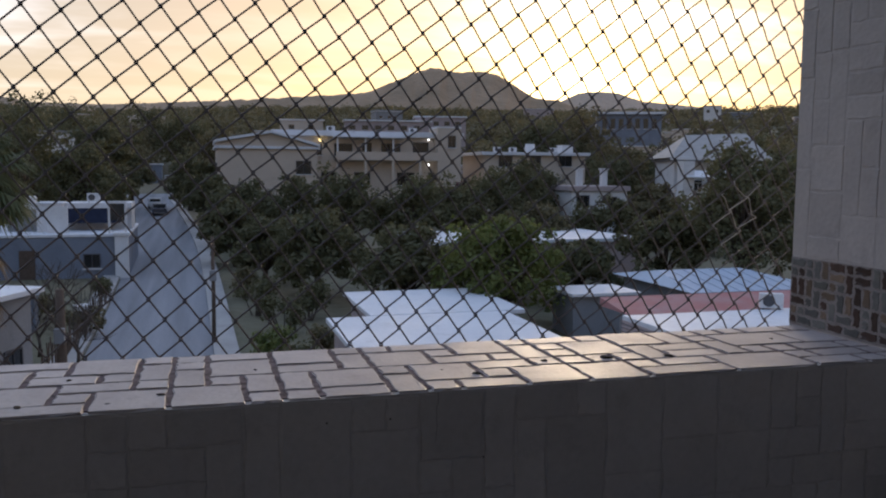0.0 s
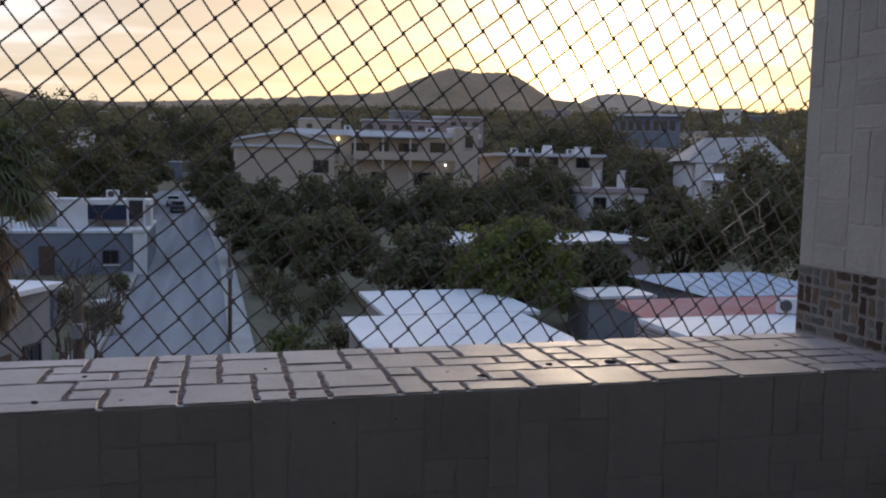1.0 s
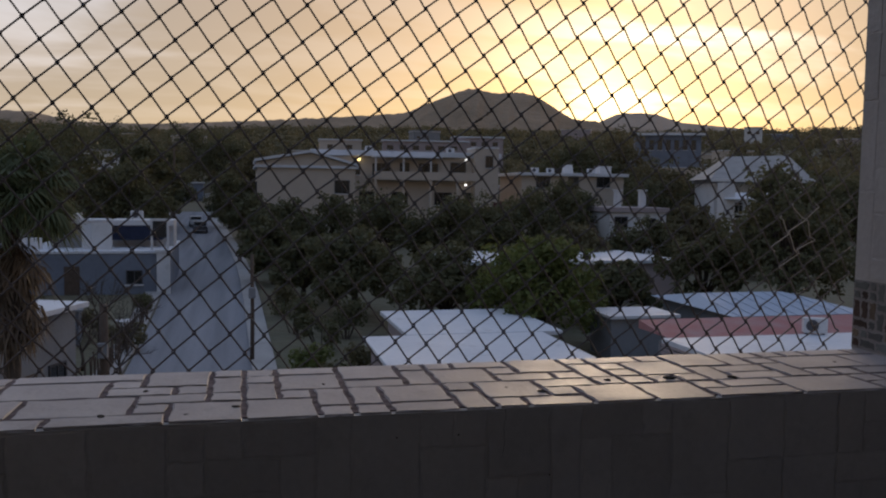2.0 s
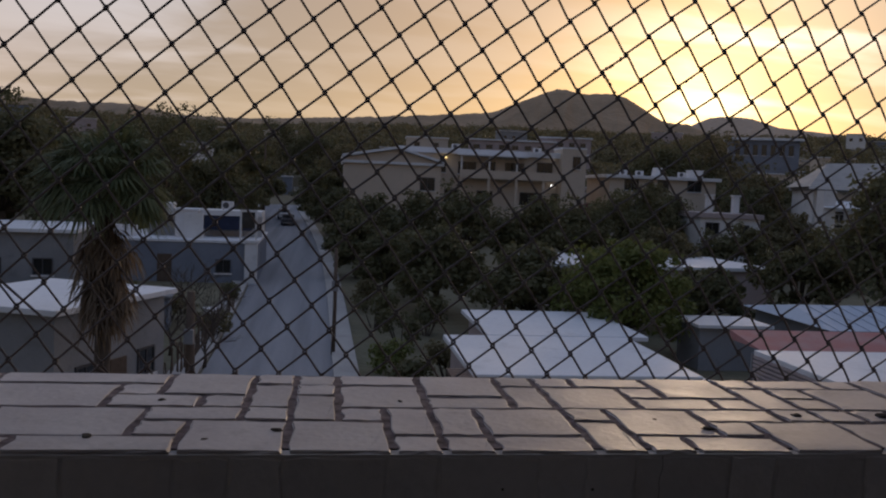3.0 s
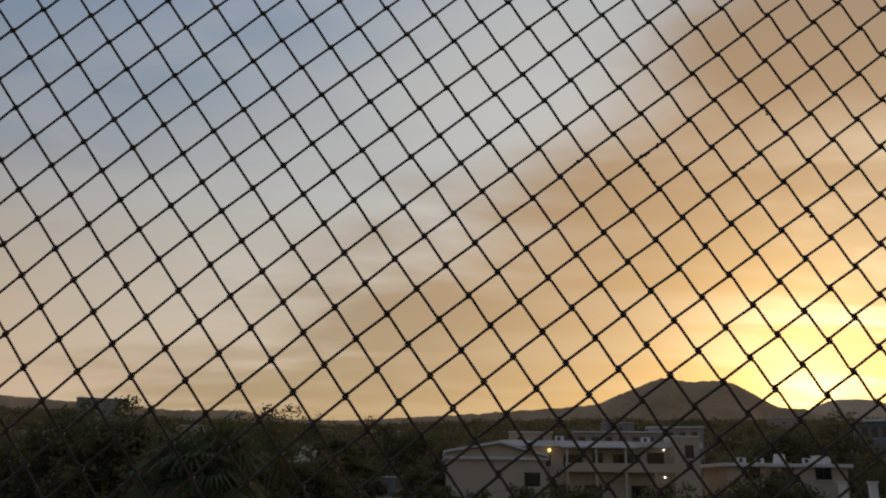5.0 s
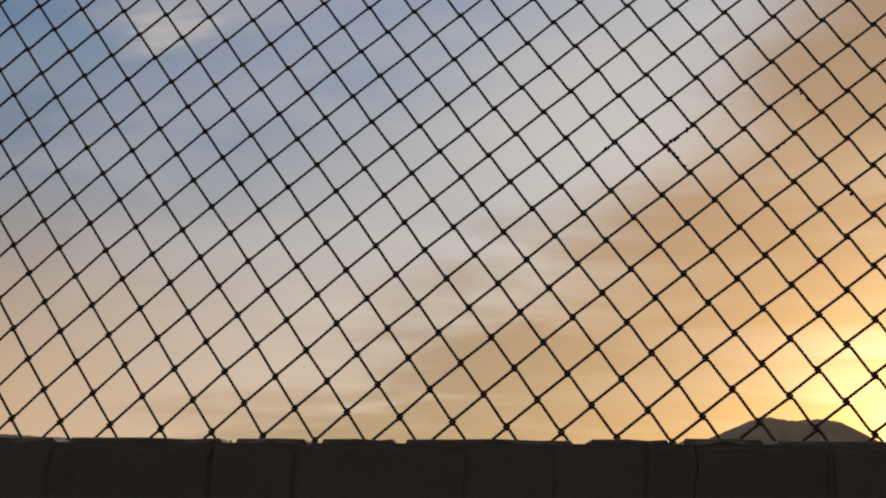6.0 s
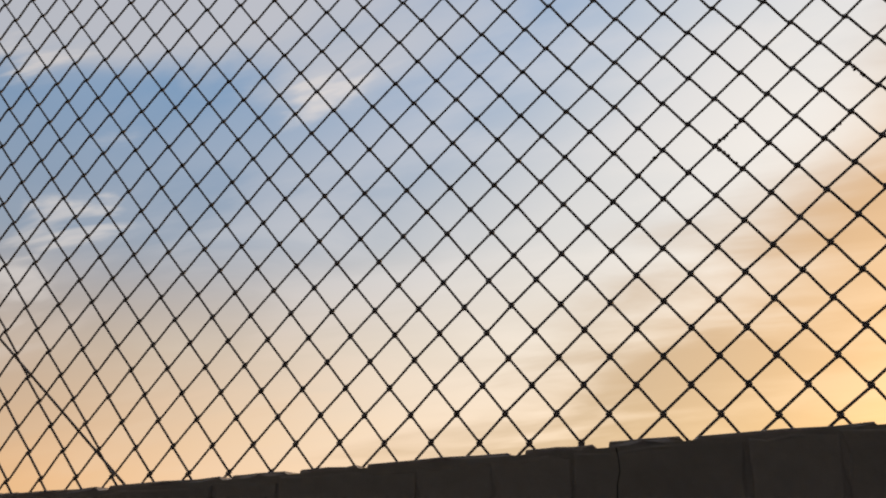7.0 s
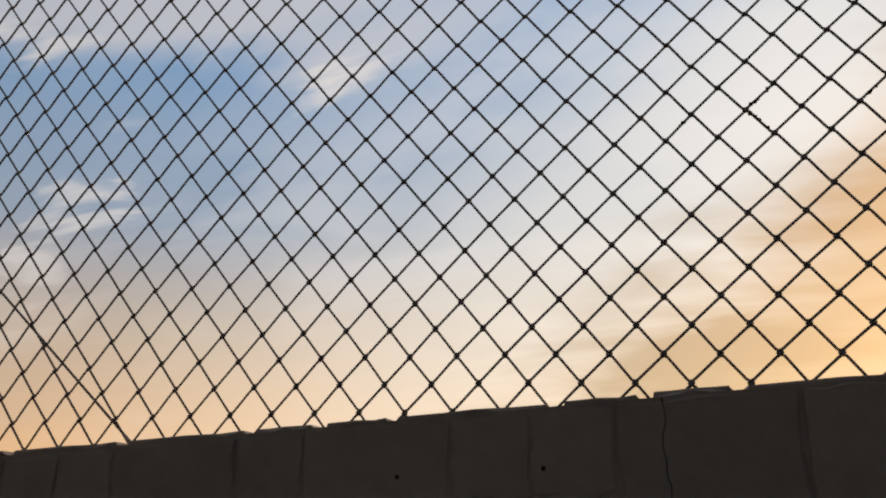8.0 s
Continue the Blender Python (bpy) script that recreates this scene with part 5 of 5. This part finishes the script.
def car(x, y, turn, mat, label):
    z = land(x, y) + 0.06
    e = thing("parked_car", pose(x, y, z, 0, 0, turn), label, "car", "parked cars")
    bm = bmesh.new()
    prof = ((-2.1, 0.35), (-2.1, 0.8), (-1.2, 0.92), (-0.6, 1.42), (0.9, 1.42), (1.6, 0.95), (2.1, 0.85), (2.1, 0.35))
    a = [bm.verts.new((-0.82, u, v)) for u, v in prof]
    b = [bm.verts.new((0.82, u, v)) for u, v in prof]
    bm.faces.new(a), bm.faces.new(b[::-1])
    for k in range(len(prof)):
        bm.faces.new((a[k], b[k], b[(k + 1) % 8], a[(k + 1) % 8]))
    part("body", bm, mat, e)
    part("windscreen", boxes((-0.7, -1.16, 0.96, 0.7, -0.72, 1.34)), "glass", e)
    for sx in (-0.8, 0.8):
        for sy in (-1.3, 1.3):
            bm = bmesh.new()
            bmesh.ops.create_cone(bm, cap_ends=True, segments=16, radius1=0.34, radius2=0.34, depth=0.2, matrix=pose(sx, sy, 0.34, 0, 90))
            wheel = part("wheel", bm, "navy", e)
            bm = bmesh.new()
            bmesh.ops.create_cone(bm, cap_ends=True, segments=12, radius1=0.18, radius2=0.16, depth=0.23, matrix=pose(sx, sy, 0.34, 0, 90))
            part("rim", bm, "grey", wheel)


car(-5.2, 112, 4, "paint_dark", "dark parked car at the kerb of the street")
car(-6.2, 121, 4, "white", "white parked car at the kerb of the street")
car(13.6, 27.6, 20, "white", "white parked car beside the low house")


# ---- stones, laid last ----
def crumb(x, y, r, seed):
    rnd = random.Random(seed)
    bm = bmesh.new()
    bmesh.ops.create_icosphere(bm, subdivisions=2, radius=r)
    for v in bm.verts:
        v.co = Vector((v.co.x * 1.5, v.co.y, v.co.z * 0.4)) * rnd.uniform(0.6, 1.25)
    ob = part("dirt_crumb", bm, "lint")
    ob.matrix_basis = pose(x, y, r * 0.25, 0, 0, rnd.uniform(0, 180))
    tagged(ob, "dark dried crumb of dirt lying on the coping", "dirt", "crumbs on the coping")


for k, (x, y, r) in enumerate(((0.058, -0.641, 0.0055), (-0.026, -0.679, 0.0035), (-0.110, -0.497, 0.005), (0.226, -0.493, 0.003), (-0.164, -0.668, 0.006), (0.804, -0.566, 0.007), (0.943, -0.571, 0.009), (1.081, -0.587, 0.008), (0.636, -0.632, 0.006), (0.579, -0.584, 0.0025), (1.419, -0.482, 0.004))):
    crumb(x, y, r, k)

# the parapet runs a hair off the line of the fence
parapet.matrix_basis = pose(0, 0, 0, 0, 0, -0.2)
lay(parapet, "coping_stone", read_plan(COPING), pose(-0.0535 + COL0 * MOD_X, LEDGE_BACK, -0.0035), MOD_X, MOD_Y, 0.0098, 0.0040, "stone", 1, 1.9)
lay(parapet, "facing_stone", pack(48, 14, [(1, 2), (1, 3), (2, 3), (2, 2), (1, 1), (2, 1)], 4), pose(-1.27, LEDGE_FRONT + 0.0015, -0.0052, 90), 0.061, 0.061, 0.0030, 0.0020, "wall_stone", 2)
side = Matrix(((0, 0, -1, WALL_X + 0.010), (-1, 0, 0, WALL_BACK), (0, 1, 0, 1.74), (0, 0, 0, 1)))
lay(wall_right, "wall_stone", pack(11, 28, [(1, 2), (1, 3), (2, 2), (1, 2), (1, 4), (2, 1)], 6), side, 0.055, 0.0557, 0.0032, 0.0099, "wall_stone", 3)
side = Matrix(((0, 0, -1, WALL_X + 0.010), (-1, 0, 0, WALL_BACK), (0, 1, 0, 0.178), (0, 0, 0, 1)))
bed = part("mosaic_bed", boxes((WALL_X + 0.0002, -0.9, 0.004, WALL_X + 0.0098, WALL_BACK + 0.001, 0.178)), "grout", wall_right)
lay(wall_right, "mosaic_tile", pack(22, 7, [(1, 1), (2, 1), (1, 2), (2, 1), (1, 2)], 9), side @ pose(0, 0, 0.007), 0.027, 0.0245, 0.0062, 0.004, ["mosaic_brown", "mosaic_brown", "mosaic_grey", "mosaic_tan", "mosaic_grey"], 5)
rnd = random.Random(12)
crack = [(0.533 + rnd.uniform(-0.0025, 0.0025) - 0.03 * (k / 12) ** 2 * 0.2, LEDGE_FRONT - 0.0006, -0.004 - 0.0085 * k) for k in range(13)]
part("crack", tube(bmesh.new(), crack, [0.0005 - 0.00002 * k for k in range(13)], 5), "lint", parapet, "dark hairline crack down the facing")
for x, z in ((0.334, -0.045), (0.446, -0.046), (0.62, -0.13)):
    bm = bmesh.new()
    bmesh.ops.create_cone(bm, cap_ends=True, segments=10, radius1=0.0019, radius2=0.0014, depth=0.0012, matrix=pose(x, LEDGE_FRONT - 0.0008, z, 90))
    part("chip", bm, "lint", parapet, "small dark chipped hole in the facing")
